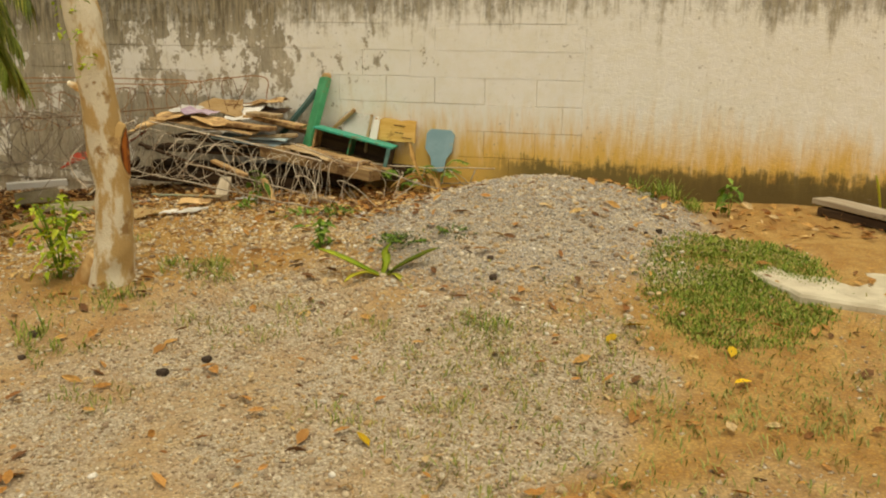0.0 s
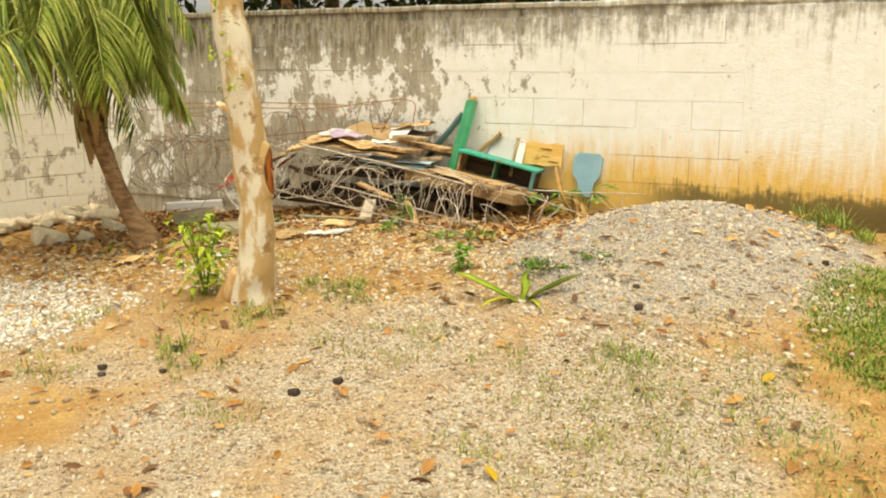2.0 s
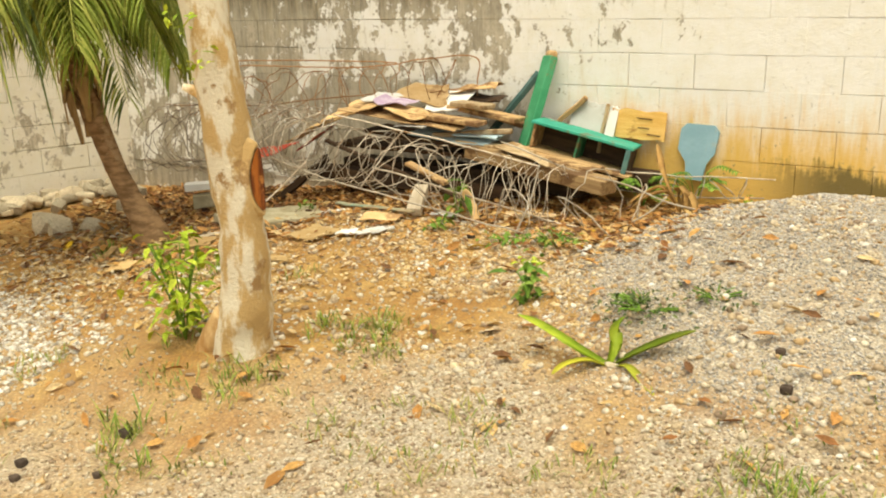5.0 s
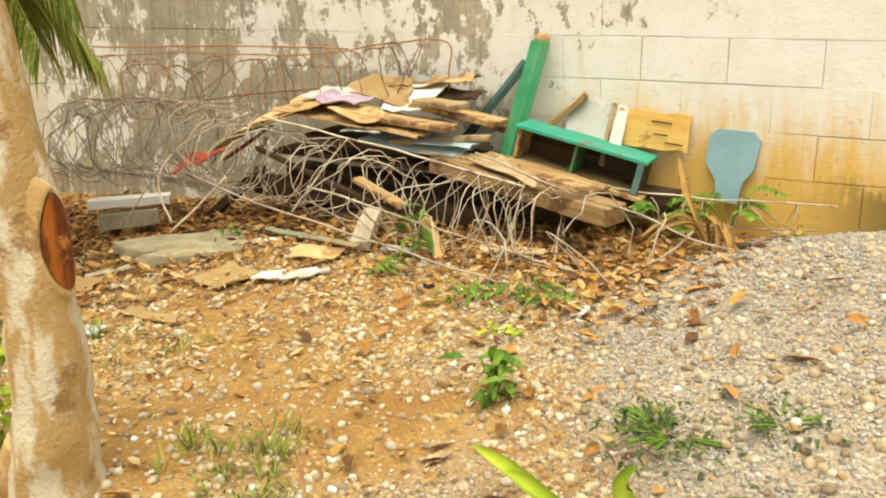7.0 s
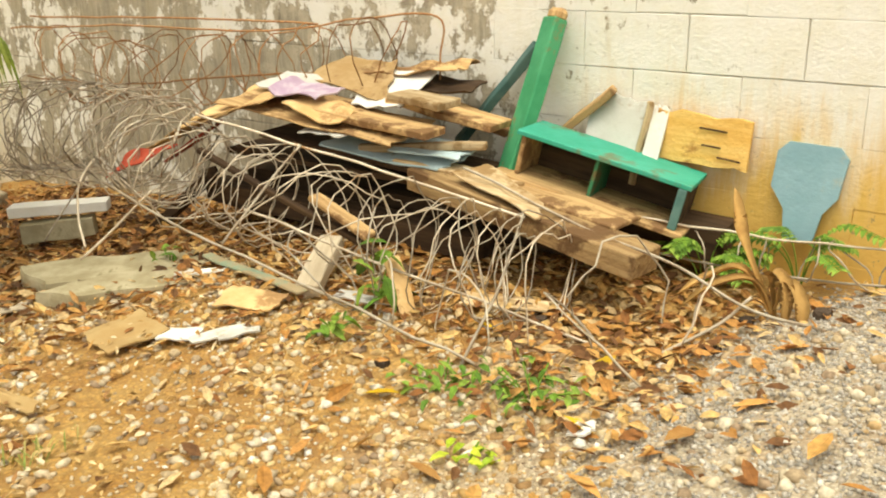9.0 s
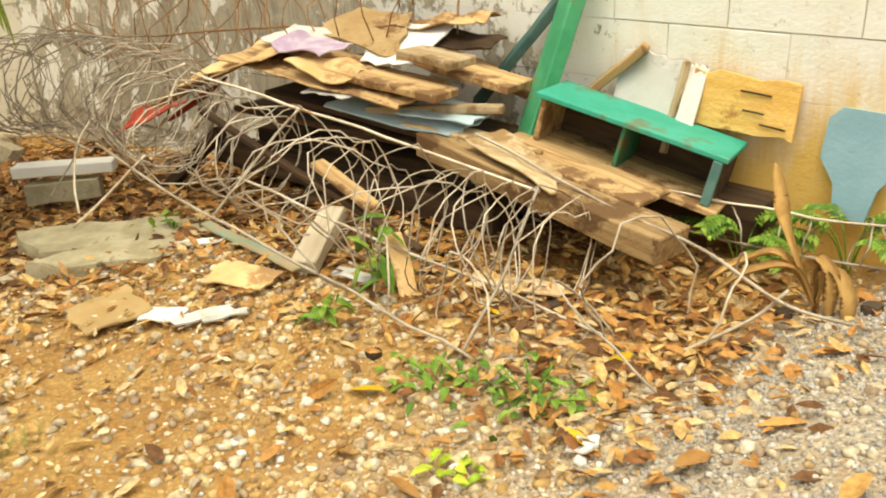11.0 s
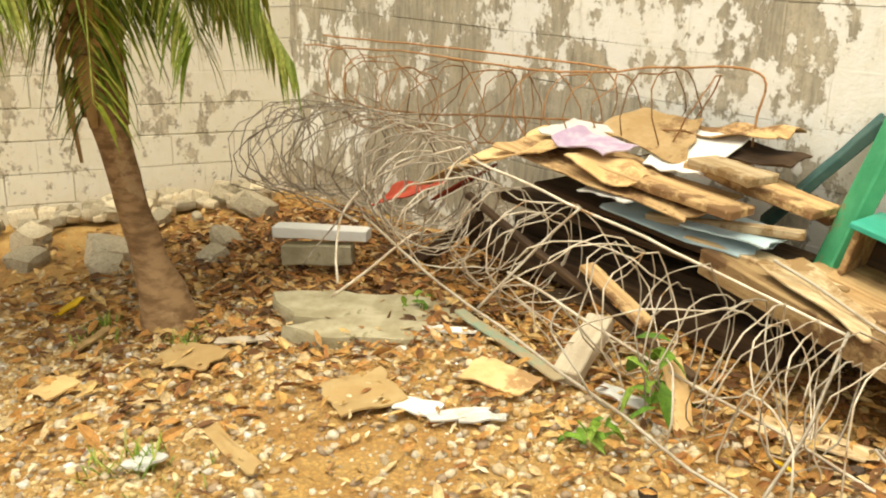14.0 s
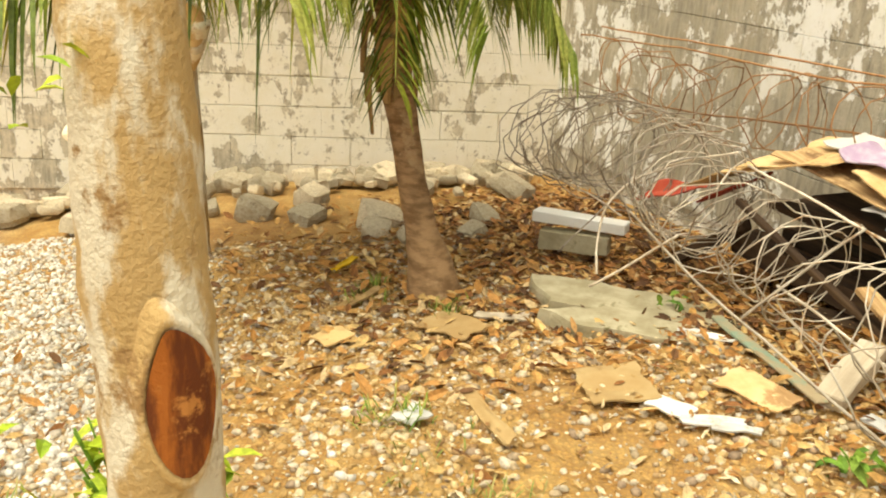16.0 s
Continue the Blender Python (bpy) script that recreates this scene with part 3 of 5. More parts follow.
def palm(base, crown):
    """A young coconut palm: leaning trunk, husks, and arching fronds of narrow leaflets."""
    rng = random.Random(11)
    root = thing("palm_tree", (0, 0, 0), "young coconut palm with leaning brown trunk and drooping fronds", "palm")
    base, crown = Vector(base), Vector(crown)
    mid = base.lerp(crown, 0.55) + Vector((-0.05, 0, 0))
    stem("trunk", [base + Vector((0.03, 0, -0.25)), base, base.lerp(mid, 0.45) + Vector((-0.02, 0, 0)), mid, crown, crown + Vector((-0.02, 0, 0.35))], (0.15, 0.11, 0.066, 0.06, 0.07, 0.05), PALM_BARK, root, 16, 0.12, 4)
    for k in range(16):
        a = k * 2.4
        o = Vector((math.cos(a), math.sin(a), 0))
        p = crown + Vector((0, 0, -0.2 + 0.03 * k))
        side = Vector((-o.y, o.x, 0)) * rng.uniform(-0.05, 0.05)
        w = 0.03 + 0.012 * (k % 3)
        line = spline([p + o * 0.045, p + o * 0.095 + Vector((0, 0, 0.05)), p + o * 0.11 + side + Vector((0, 0, -0.06)), p + o * 0.1 + side * 1.6 + Vector((0, 0, -0.15 - 0.04 * (k % 4)))], 4)
        vs, fs = tube_data(line, [w * (1 - 0.75 * i / len(line)) for i in range(len(line))], 6)
        flat = [line[i // 6] + (v - line[i // 6]) - o * 0.7 * (v - line[i // 6]).dot(o) for i, v in enumerate(vs)]
        mesh_object("husk", flat, fs, PALM_HUSK, root)
    for k in range(19):
        a = k * 2.39996 + 0.5
        rise = 1.15 - 0.068 * k
        side = 0.7 * math.cos(a) + 0.7 * math.sin(a)
        reach = rng.uniform(0.9, 1.2) * (0.55 if side > 0.25 else 0.85 if side > -0.35 else 1.3)
        o = Vector((math.cos(a), math.sin(a), 0))
        top = crown + Vector((0, 0, 0.2))
        p1 = top + o * reach * 0.25 + Vector((0, 0, 0.3 + 0.45 * rise))
        p2 = top + o * reach * 0.72 + Vector((0, 0, 0.22 + 0.55 * rise))
        p3 = top + o * reach * 1.15 + Vector((0, 0, -0.22 + 0.55 * rise))
        rib = spline([top, p1, p2, p3], 16)
        fr = tube("frond", rib, [0.013 * (1 - 0.85 * i / len(rib)) for i in range(len(rib))], FROND_LIT, root, 5)
        vs, fs = [], []
        for i in range(8, len(rib)):
            f = i / len(rib)
            d = (rib[min(i + 1, len(rib) - 1)] - rib[i - 1]).normalized()
            s = d.cross(Vector((0, 0, 1)))
            s = s.normalized() if s.length > 0.01 else Vector((1, 0, 0))
            for sg in (-1, 1):
                for sub in (0.0, 0.5):
                    b = rib[i] - (rib[i] - rib[i - 1]) * sub
                    ln = (0.3 + 0.16 * reach) * (1 - 0.6 * abs(f - 0.45) * 2) * rng.uniform(0.75, 1.15)
                    way = (s * sg * rng.uniform(0.45, 0.85) + d * 0.45 + Vector((0, 0, rng.uniform(-0.6, -0.15)))).normalized()
                    leaf_quads(vs, fs, b, b + way * ln, 0.019, (s.x * 0.3, s.y * 0.3, 1), ln * rng.uniform(0.3, 0.9))
        tagged(mesh_object("foliage", vs, fs, FROND_LIT if k % 3 else FROND, fr), kind="stuff")
    return root


palm((-3.5, 6.8, -0.36), (-3.88, 6.7, 0.6))


# ---- the dark grove behind the wall ----
def grove_tree(x, y, height, spread, seed):
    rng = random.Random(seed)
    root = thing("shade_tree", (x, y, -0.3), "dark leafy tree standing behind the wall", "tree", "trees behind the wall")
    tr = stem("trunk", [(0, 0, 0), (0.1, 0, height * 0.4), (0, 0.1, height)], (0.16, 0.12, 0.06), PALM_BARK, root, 10)
    vs, fs = [], []
    for _ in range(2600):
        u = Vector((rng.gauss(0, 1), rng.gauss(0, 1), rng.gauss(0, 1)))
        u = u.normalized() * (rng.random() ** 0.45)
        p = Vector((u.x * spread, u.y * spread * 0.7, height * 0.72 + u.z * height * 0.48))
        p += 0.35 * noise.noise_vector(p * 1.1)
        d = Vector((rng.gauss(0, 1), rng.gauss(0, 1), rng.gauss(-0.4, 0.7))).normalized() * rng.uniform(0.12, 0.26)
        leaf_quads(vs, fs, p, p + d, 0.09, (rng.gauss(0, 0.5), rng.gauss(0, 0.5), 1), 0.03)
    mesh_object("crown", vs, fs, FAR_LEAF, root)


for i, x in enumerate((-8.5, -6.2, -4.3, -2.6, -0.8, 0.9, 2.6, 4.6, 6.8)):
    grove_tree(x, 11.2 + (i % 3) * 0.9, 4.2 + (i * 7 % 4) * 0.4, 1.7, 20 + i)
for i, x in enumerate((-7.0, -3.4, 0.2, 3.6)):
    grove_tree(x, 14.4, 5.5, 2.6, 40 + i)


# ---- the scrap heap against the wall ----
def sheet(name, corners, material, label, category, thick=0.006, curl=0.03, seed=0, group=""):
    """A torn, curled sheet over four corners."""
    a, b, c, d = map(Vector, corners)
    n, vs, fs = 9, [], []
    normal = (b - a).cross(d - a).normalized()
    if normal.z < 0:
        normal = -normal
    for side in (0, 1):
        for j in range(n + 1):
            for i in range(n + 1):
                u, v = i / n, j / n
                eu = u + 0.07 * noise.noise(Vector((v * 4, seed * 3.1, 2))) * abs(2 * u - 1) ** 2
                ev = v + 0.09 * noise.noise(Vector((u * 4, seed * 5.3, 7))) * abs(2 * v - 1) ** 2
                p = a.lerp(b, eu).lerp(d.lerp(c, eu), ev)
                p = p + normal * (curl * noise.noise(Vector((u * 2.2, v * 2.2, seed * 1.7))) - side * thick)
                vs.append(p)
    k = (n + 1) * (n + 1)
    for j in range(n):
        for i in range(n):
            q = j * (n + 1) + i
            fs.append((q, q + 1, q + n + 2, q + n + 1))
            fs.append((k + q, k + q + n + 1, k + q + n + 2, k + q + 1))
    rim = [i for i in range(n + 1)] + [j * (n + 1) + n for j in range(1, n + 1)] + [n * (n + 1) + i for i in range(n - 1, -1, -1)] + [j * (n + 1) for j in range(n - 1, 0, -1)]
    for x, y in zip(rim, rim[1:] + rim[:1]):
        fs.append((x, k + x, k + y, y))
    ob = mesh_object(name, vs, fs, material)
    return tagged(ob, label, category, group)


def shelf_unit():
    """Open two-bay pigeonhole box, teal outside, bare wood inside, tilted on the heap."""
    u, v = Vector((0.49, 0.075, -0.115)), Vector((0.065, 0.235, -0.035))
    ux = u.normalized()
    vy = (v - ux * v.dot(ux)).normalized()
    wz = ux.cross(vy)
    L, D, H = 0.61, 0.22, 0.165
    m = Matrix((ux, vy, wz)).transposed().to_4x4()
    m.translation = Vector((-1.575, 8.13, 0.3))
    root = new("shelf_unit")
    root.matrix_world = m
    root.empty_display_size = 0.05
    tagged(root, "teal-painted two-bay wooden pigeonhole box tilted on the scrap heap", "shelf")

    def slab(name, size, place, material, label="", up=root):
        ob = part(name, box_bm(size, 0.003, 0.0025, 3, len(name)), material, up, label)
        ob.matrix_local = Matrix.Translation(place)
        return ob
    slab("top_board", (L + 0.03, D + 0.02, 0.018), (L / 2, D / 2, 0), TEAL, "chipped teal top")
    slab("bottom_board", (L + 0.05, D + 0.06, 0.018), (L / 2 + 0.01, D / 2, -H), WOOD, "bare brown wood")
    slab("bottom_lip", (L * 0.4, 0.014, 0.03), (L * 0.82, D + 0.036, -H + 0.002), TEAL)
    slab("side_panel", (0.018, D - 0.02, H - 0.02), (0.01, D / 2 + 0.005, -H / 2), WOOD)
    # right side and back in near-black wood: the bays' shade is painted in
    slab("side_panel", (0.018, D - 0.02, H - 0.02), (L - 0.01, D / 2 + 0.005, -H / 2), DARK_SHADED_WOOD)
    slab("side_trim", (0.03, 0.02, H - 0.02), (L - 0.012, -0.002, -H / 2), DARK_TEAL, "dark teal front edge")
    slab("divider", (0.014, D - 0.03, H - 0.02), (L * 0.47, D / 2 + 0.005, -H / 2), GREEN)
    slab("back_panel", (L, 0.012, H - 0.02), (L / 2, D - 0.004, -H / 2), DARK_SHADED_WOOD)


shelf_unit()


def green_post():
    p0, p1 = Vector((-1.7, 8.21, 0.06)), Vector((-1.615, 8.43, 0.665))
    root = new("green_post")
    root.matrix_world = aim(p0, p1, (0.75, -0.5, 0))
    root.empty_display_size = 0.05
    tagged(root, "green-painted thick wooden post leaning on the wall", "post")
    n = (p1 - p0).length
    part("shaft", box_bm((n, 0.055, 0.1), 0.006, 0.003, 6, 2), GREEN, root)
    tip = part("worn_end", box_bm((0.05, 0.052, 0.096), 0.016, 0.006, 2, 3), WOOD, root, "bare broken wood end")
    tip.matrix_local = Matrix.Translation((n / 2 + 0.012, 0, 0))


green_post()
plank("grey_post", (-2.02, 8.36, 0.16), (-1.71, 8.46, 0.56), 0.035, 0.075, DARK_TEAL, "dark grey-green board leaning against the wall", "board", (0.6, -0.7, 0))
plank("wood_offcut", (-1.60, 8.40, 0.22), (-1.38, 8.45, 0.42), 0.03, 0.06, WOOD, "brown wood offcut leaning on the wall", "board", (0.4, -0.8, 0))


def leaning_panel(name, x0, x1, z0, z1, y0, y1, thick, material, label, category, seed=0, skew=0.0):
    """A flat board that leans on the wall, with ragged edges."""
    bm = bmesh.new()
    nx, nz = 8, 6
    grid = {}
    for side in (0, 1):
        for j in range(nz + 1):
            for i in range(nx + 1):
                u, v = i / nx, j / nz
                e = 0.012 * noise.noise(Vector((u * 6, v * 6, seed)))
                grid[side, i, j] = bm.verts.new((x0 + (x1 - x0) * u + e * (i in (0, nx)) + skew * v, y0 + (y1 - y0) * v + side * thick, z0 + (z1 - z0) * v + e * 2 * (j in (0, nz)) - 0.06 * u * (x1 - x0)))
    for i in range(nx):
        for j in range(nz):
            bm.faces.new([grid[0, i, j], grid[0, i + 1, j], grid[0, i + 1, j + 1], grid[0, i, j + 1]])
            bm.faces.new([grid[1, i, j], grid[1, i, j + 1], grid[1, i + 1, j + 1], grid[1, i + 1, j]])
    for j in range(nz):
        for i in (0, nx):
            f = [grid[0, i, j], grid[0, i, j + 1], grid[1, i, j + 1], grid[1, i, j]]
            bm.faces.new(f if i == 0 else f[::-1])
    for i in range(nx):
        for j in (0, nz):
            f = [grid[0, i, j], grid[1, i, j], grid[1, i + 1, j], grid[0, i + 1, j]]
            bm.faces.new(f if j == 0 else f[::-1])
    return tagged(part(name, bm, material), label, category)


ply = leaning_panel("plywood_board", -1.21, -0.87, 0.2, 0.365, 8.43, 8.465, 0.014, PLY, "splintered orange plywood panel leaning on the wall", "panel", 1)
for k, (x, z, w) in enumerate(((-1.0, 0.31, 0.1), (-0.95, 0.22, 0.05), (-0.91, 0.215, 0.04), (-1.0, 0.255, 0.07))):
    crack = part("splinter", box_bm((w, 0.006, 0.006), 0.002, 0.003, 3, k), DARK_SHADED_WOOD, ply)
    crack.matrix_local = Matrix.Translation((x, 8.42 + 0.045 * (z - 0.17) / 0.195 - 0.004, z)) @ Matrix.Rotation(0.1, 4, "Y")
leaning_panel("white_board", -1.47, -1.25, 0.19, 0.395, 8.38, 8.475, 0.012, WHITE, "white-faced board leaning on the wall", "panel", 2)
leaning_panel("white_board", -1.23, -1.17, 0.19, 0.37, 8.375, 8.472, 0.01, WHITE, "narrow white board strip leaning on the wall", "panel", 3)
plank("batten", (-1.26, 8.37, 0.1), (-1.235, 8.455, 0.385), 0.02, 0.03, PALE_WOOD, "pale wooden batten leaning on the wall", "batten", (0, -1, 0.3))
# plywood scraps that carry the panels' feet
# near-black colour paints the shade behind the heap
plank("footing_board", (-1.5, 8.39, -0.02), (-0.9, 8.39, -0.06), 0.16, 0.12, DARK_SHADED_WOOD, "timber lying against the wall, coloured near black for shade", "timber")

# blue paddle-shaped board
bm = bmesh.new()
outline = [(-0.045, 0.0), (0.05, 0.0), (0.065, 0.1), (0.105, 0.16), (0.118, 0.29), (0.085, 0.325), (-0.075, 0.325), (-0.108, 0.29), (-0.112, 0.17), (-0.06, 0.1)]
front = [bm.verts.new((x, 0, z)) for x, z in outline]
f = bm.faces.new(front)
ret = bmesh.ops.extrude_face_region(bm, geom=[f])
bmesh.ops.translate(bm, vec=(0, 0.016, 0), verts=[g for g in ret["geom"] if isinstance(g, bmesh.types.BMVert)])
bmesh.ops.recalc_face_normals(bm, faces=bm.faces)
blue = part("blue_board", bm, BLUE)
blue.matrix_world = pose(-0.685, 8.435, -0.03, -8, 2, 0)
tagged(blue, "pale blue painted paddle-shaped board leaning on the wall", "board")

# timbers in the body of the heap
HEAP = [
    ("beam", (-1.95, 8.02, 0.12), (-0.985, 7.905, -0.005), 0.15, 0.08, WOOD, "heavy brown weathered timber beam in the heap"),
    # these four are near black: the hollow's shade is put into their colour
    ("beam", (-3.1, 8.28, -0.1), (-1.3, 8.3, -0.1), 0.2, 0.12, DARK_SHADED_WOOD, "timber under the heap, coloured near black for the shade there"),
    ("beam", (-3.2, 8.08, -0.13), (-1.7, 8.1, -0.14), 0.14, 0.09, DARK_SHADED_WOOD, "timber under the heap, coloured near black for the shade there"),
    ("board", (-3.05, 8.2, 0.08), (-1.6, 8.25, 0.06), 0.34, 0.025, DARK_SHADED_WOOD, "board in the heap, coloured near black for the shade inside"),
    ("board", (-2.75, 8.1, 0.2), (-1.75, 8.14, 0.12), 0.3, 0.02, DARK_SHADED_WOOD, "board in the heap, coloured near black for the shade inside"),
    ("board", (-1.72, 8.12, 0.135), (-1.12, 8.06, 0.055), 0.17, 0.018, WOOD, "brown board sagging over the beam"),
    ("board", (-2.45, 7.98, 0.335), (-1.86, 8.0, 0.285), 0.13, 0.03, WOOD, "brown board across the top of the heap"),
    ("board", (-2.2, 8.2, 0.36), (-1.72, 8.22, 0.29), 0.16, 0.028, WOOD, "brown board across the top of the heap"),
    ("board", (-2.12, 8.12, 0.39), (-1.86, 8.09, 0.375), 0.13, 0.03, PALE_WOOD, "short pale board on the heap"),
    ("board", (-2.3, 8.34, 0.37), (-1.75, 8.36, 0.24), 0.12, 0.03, WOOD, "brown board at the back of the heap"),
    ("board", (-2.2, 7.97, 0.2), (-1.72, 8.12, 0.235), 0.035, 0.03, PALE_WOOD, "narrow brown stick resting on panels"),
    ("board", (-2.05, 8.0, 0.17), (-1.55, 8.12, 0.12), 0.09, 0.02, PALE_WOOD, "short pale board in the heap"),
    ("plank", (-2.25, 7.75, 0.06), (-1.95, 7.72, -0.04), 0.06, 0.02, WOOD, "pale splintered plank end poking from the heap"),
    ("plank", (-2.9, 7.76, 0.15), (-1.75, 7.72, -0.14), 0.03, 0.022, DARK_SHADED_WOOD, "thin brown batten sloping through the wire"),
    ("plank", (-1.72, 7.56, -0.02), (-1.6, 7.5, -0.2), 0.06, 0.012, CARD, "tan board strip standing at a slant"),
]
for k, (name, a, b, w, t, mt, lab) in enumerate(HEAP):
    plank(name, a, b, w, t, mt, lab, name, group="timbers of the scrap heap", seed=k, rough=0.008)
# flat sheets piled on top
SHEETS = [
    ("cardboard_sheet", ((-3.25, 7.75, 0.12), (-2.75, 7.8, 0.33), (-2.7, 8.15, 0.38), (-3.3, 8.1, 0.16)), CARD, "curved tan cardboard sheet draped over the heap", 0.05),
    ("cardboard_sheet", ((-2.95, 7.78, 0.27), (-2.6, 7.82, 0.37), (-2.5, 8.3, 0.42), (-3.0, 8.25, 0.36)), CARD, "torn tan cardboard sheet on the heap", 0.04),
    ("plywood_sheet", ((-2.85, 7.82, 0.345), (-2.0, 7.9, 0.25), (-1.95, 8.15, 0.29), (-2.75, 8.15, 0.38)), WOOD, "thin brown plywood sheet bowed over the heap", 0.03),
    ("cardboard_sheet", ((-2.78, 8.0, 0.4), (-2.55, 8.0, 0.385), (-2.5, 8.15, 0.41), (-2.75, 8.15, 0.43)), WHITE, "white torn card on the heap", 0.03),
    ("lilac_sheet", ((-2.62, 7.9, 0.405), (-2.38, 7.92, 0.37), (-2.36, 8.08, 0.4), (-2.62, 8.08, 0.42)), LILAC, "crumpled lilac paper sheet on the heap", 0.06),
    ("cardboard_sheet", ((-2.62, 8.12, 0.42), (-2.2, 8.14, 0.36), (-2.32, 8.36, 0.47), (-2.6, 8.35, 0.48)), CARD, "tan cardboard flap on top of the heap", 0.04),
    ("white_sheet", ((-2.35, 8.1, 0.34), (-2.1, 8.1, 0.34), (-2.1, 8.35, 0.45), (-2.4, 8.35, 0.44)), WHITE, "white board scrap on the heap", 0.02),
    ("cardboard_sheet", ((-2.5, 7.86, 0.36), (-2.22, 7.88, 0.31), (-2.22, 8.05, 0.34), (-2.5, 8.05, 0.38)), CARD, "torn tan cardboard piece on the heap", 0.05),
    ("bark_sheet", ((-2.35, 8.28, 0.43), (-1.97, 8.3, 0.46), (-1.95, 8.42, 0.5), (-2.35, 8.42, 0.45)), WOOD, "curled brown bark-like board on the heap", 0.07),
    ("bark_sheet", ((-2.3, 8.25, 0.38), (-1.9, 8.25, 0.4), (-1.9, 8.4, 0.42), (-2.3, 8.4, 0.42)), DARK_SHADED_WOOD, "curled dark board on the heap", 0.05),
    ("white_sheet", ((-2.42, 7.86, 0.265), (-2.2, 7.86, 0.27), (-2.15, 8.1, 0.28), (-2.45, 8.1, 0.28)), WHITE, "white laminated offcut between boards", 0.02),
    ("blue_sheet", ((-2.35, 7.9, 0.21), (-1.85, 7.98, 0.16), (-1.8, 8.15, 0.19), (-2.35, 8.12, 0.23)), PALE_BLUE, "pale blue panel between boards", 0.015),
    ("blue_sheet", ((-2.05, 7.95, 0.215), (-1.78, 8.02, 0.2), (-1.78, 8.18, 0.22), (-2.05, 8.15, 0.24)), PALE_BLUE, "pale blue panel between boards", 0.015),
    ("torn_board", ((-1.75, 7.95, 0.17), (-1.35, 7.86, 0.09), (-1.4, 7.99, 0.1), (-1.7, 8.1, 0.18)), PALE_WOOD, "torn pale fibreboard over the beam", 0.03),
]
for k, (name, cs, mt, lab, curl) in enumerate(SHEETS):
    sheet(name, cs, mt, lab, "sheet", 0.005, curl * 0.7, k + 1, "sheets on the scrap heap")
sheet("red_metal_sheet", ((-3.75, 7.86, -0.1), (-3.42, 7.88, 0.02), (-3.35, 8.0, 0.08), (-3.7, 7.98, 0.0)), RED, "red painted metal panel beside the heap", "panel", 0.006, 0.02, 31)
sheet("red_metal_sheet", ((-3.2, 7.8, 0.06), (-2.95, 7.82, 0.2), (-2.95, 7.95, 0.24), (-3.2, 7.95, 0.1)), RED, "red painted metal panel under cardboard", "panel", 0.006, 0.02, 32)
plank("red_support", (-3.6, 7.95, -0.4), (-3.05, 7.95, 0.0), 0.05, 0.05, DARK_SHADED_WOOD, "dark stick propping the red panel", "stick")


# ---- wire cages ----
def wire_ring(centre, axis, r1, r2, rng, parent, material, radius, squash=0.0):
    """One hoop with kinks, across the cage's axis."""
    axis = Vector(axis).normalized()
    u = axis.cross(Vector((0, 0, 1))).normalized()
    w = u.cross(axis)
    lean = rng.gauss(0, 0.55)
    s = rng.uniform(0, 9)
    pts = []
    for k in range(18):
        a = 2 * math.pi * k / 18
        q = 1 + 0.34 * noise.noise(Vector((math.cos(a) * 1.6, math.sin(a) * 1.6, s)))
        pts.append(Vector(centre) + u * r1 * q * math.cos(a) + w * r2 * q * math.sin(a) + axis * (lean * math.cos(a + s) * r1 + 0.02 * noise.noise(Vector((a, s, 3)))))
    return tube("hoop", pts, radius, material, parent, 4, True)


def wire_cage(name, axis_pts, radii, count, bars, material, bar_material, label, seed, wire=0.0035, bar=0.005, flat=0.85):
    rng = random.Random(seed)
    root = thing(name, (0, 0, 0), label, "wire cage")
    line = spline(axis_pts, 12)
    for k in range(count):
        f = (k + rng.uniform(-0.3, 0.3)) / (count - 1)
        f = min(0.999, max(0, f))
        i = int(f * (len(line) - 1))
        p = line[i].lerp(line[i + 1], f * (len(line) - 1) - i)
        r = float(np.interp(f, np.linspace(0, 1, len(radii)), radii)) * rng.uniform(0.8, 1.15)
        wire_ring(p, line[i + 1] - line[i], r, r * flat, rng, root, material, wire)
    for pts in bars:
        wob = [p + 0.012 * noise.noise_vector(p * 5) for p in spline(pts, 7)]
        tube("bar", wob, bar, bar_material, root, 5)
    return root


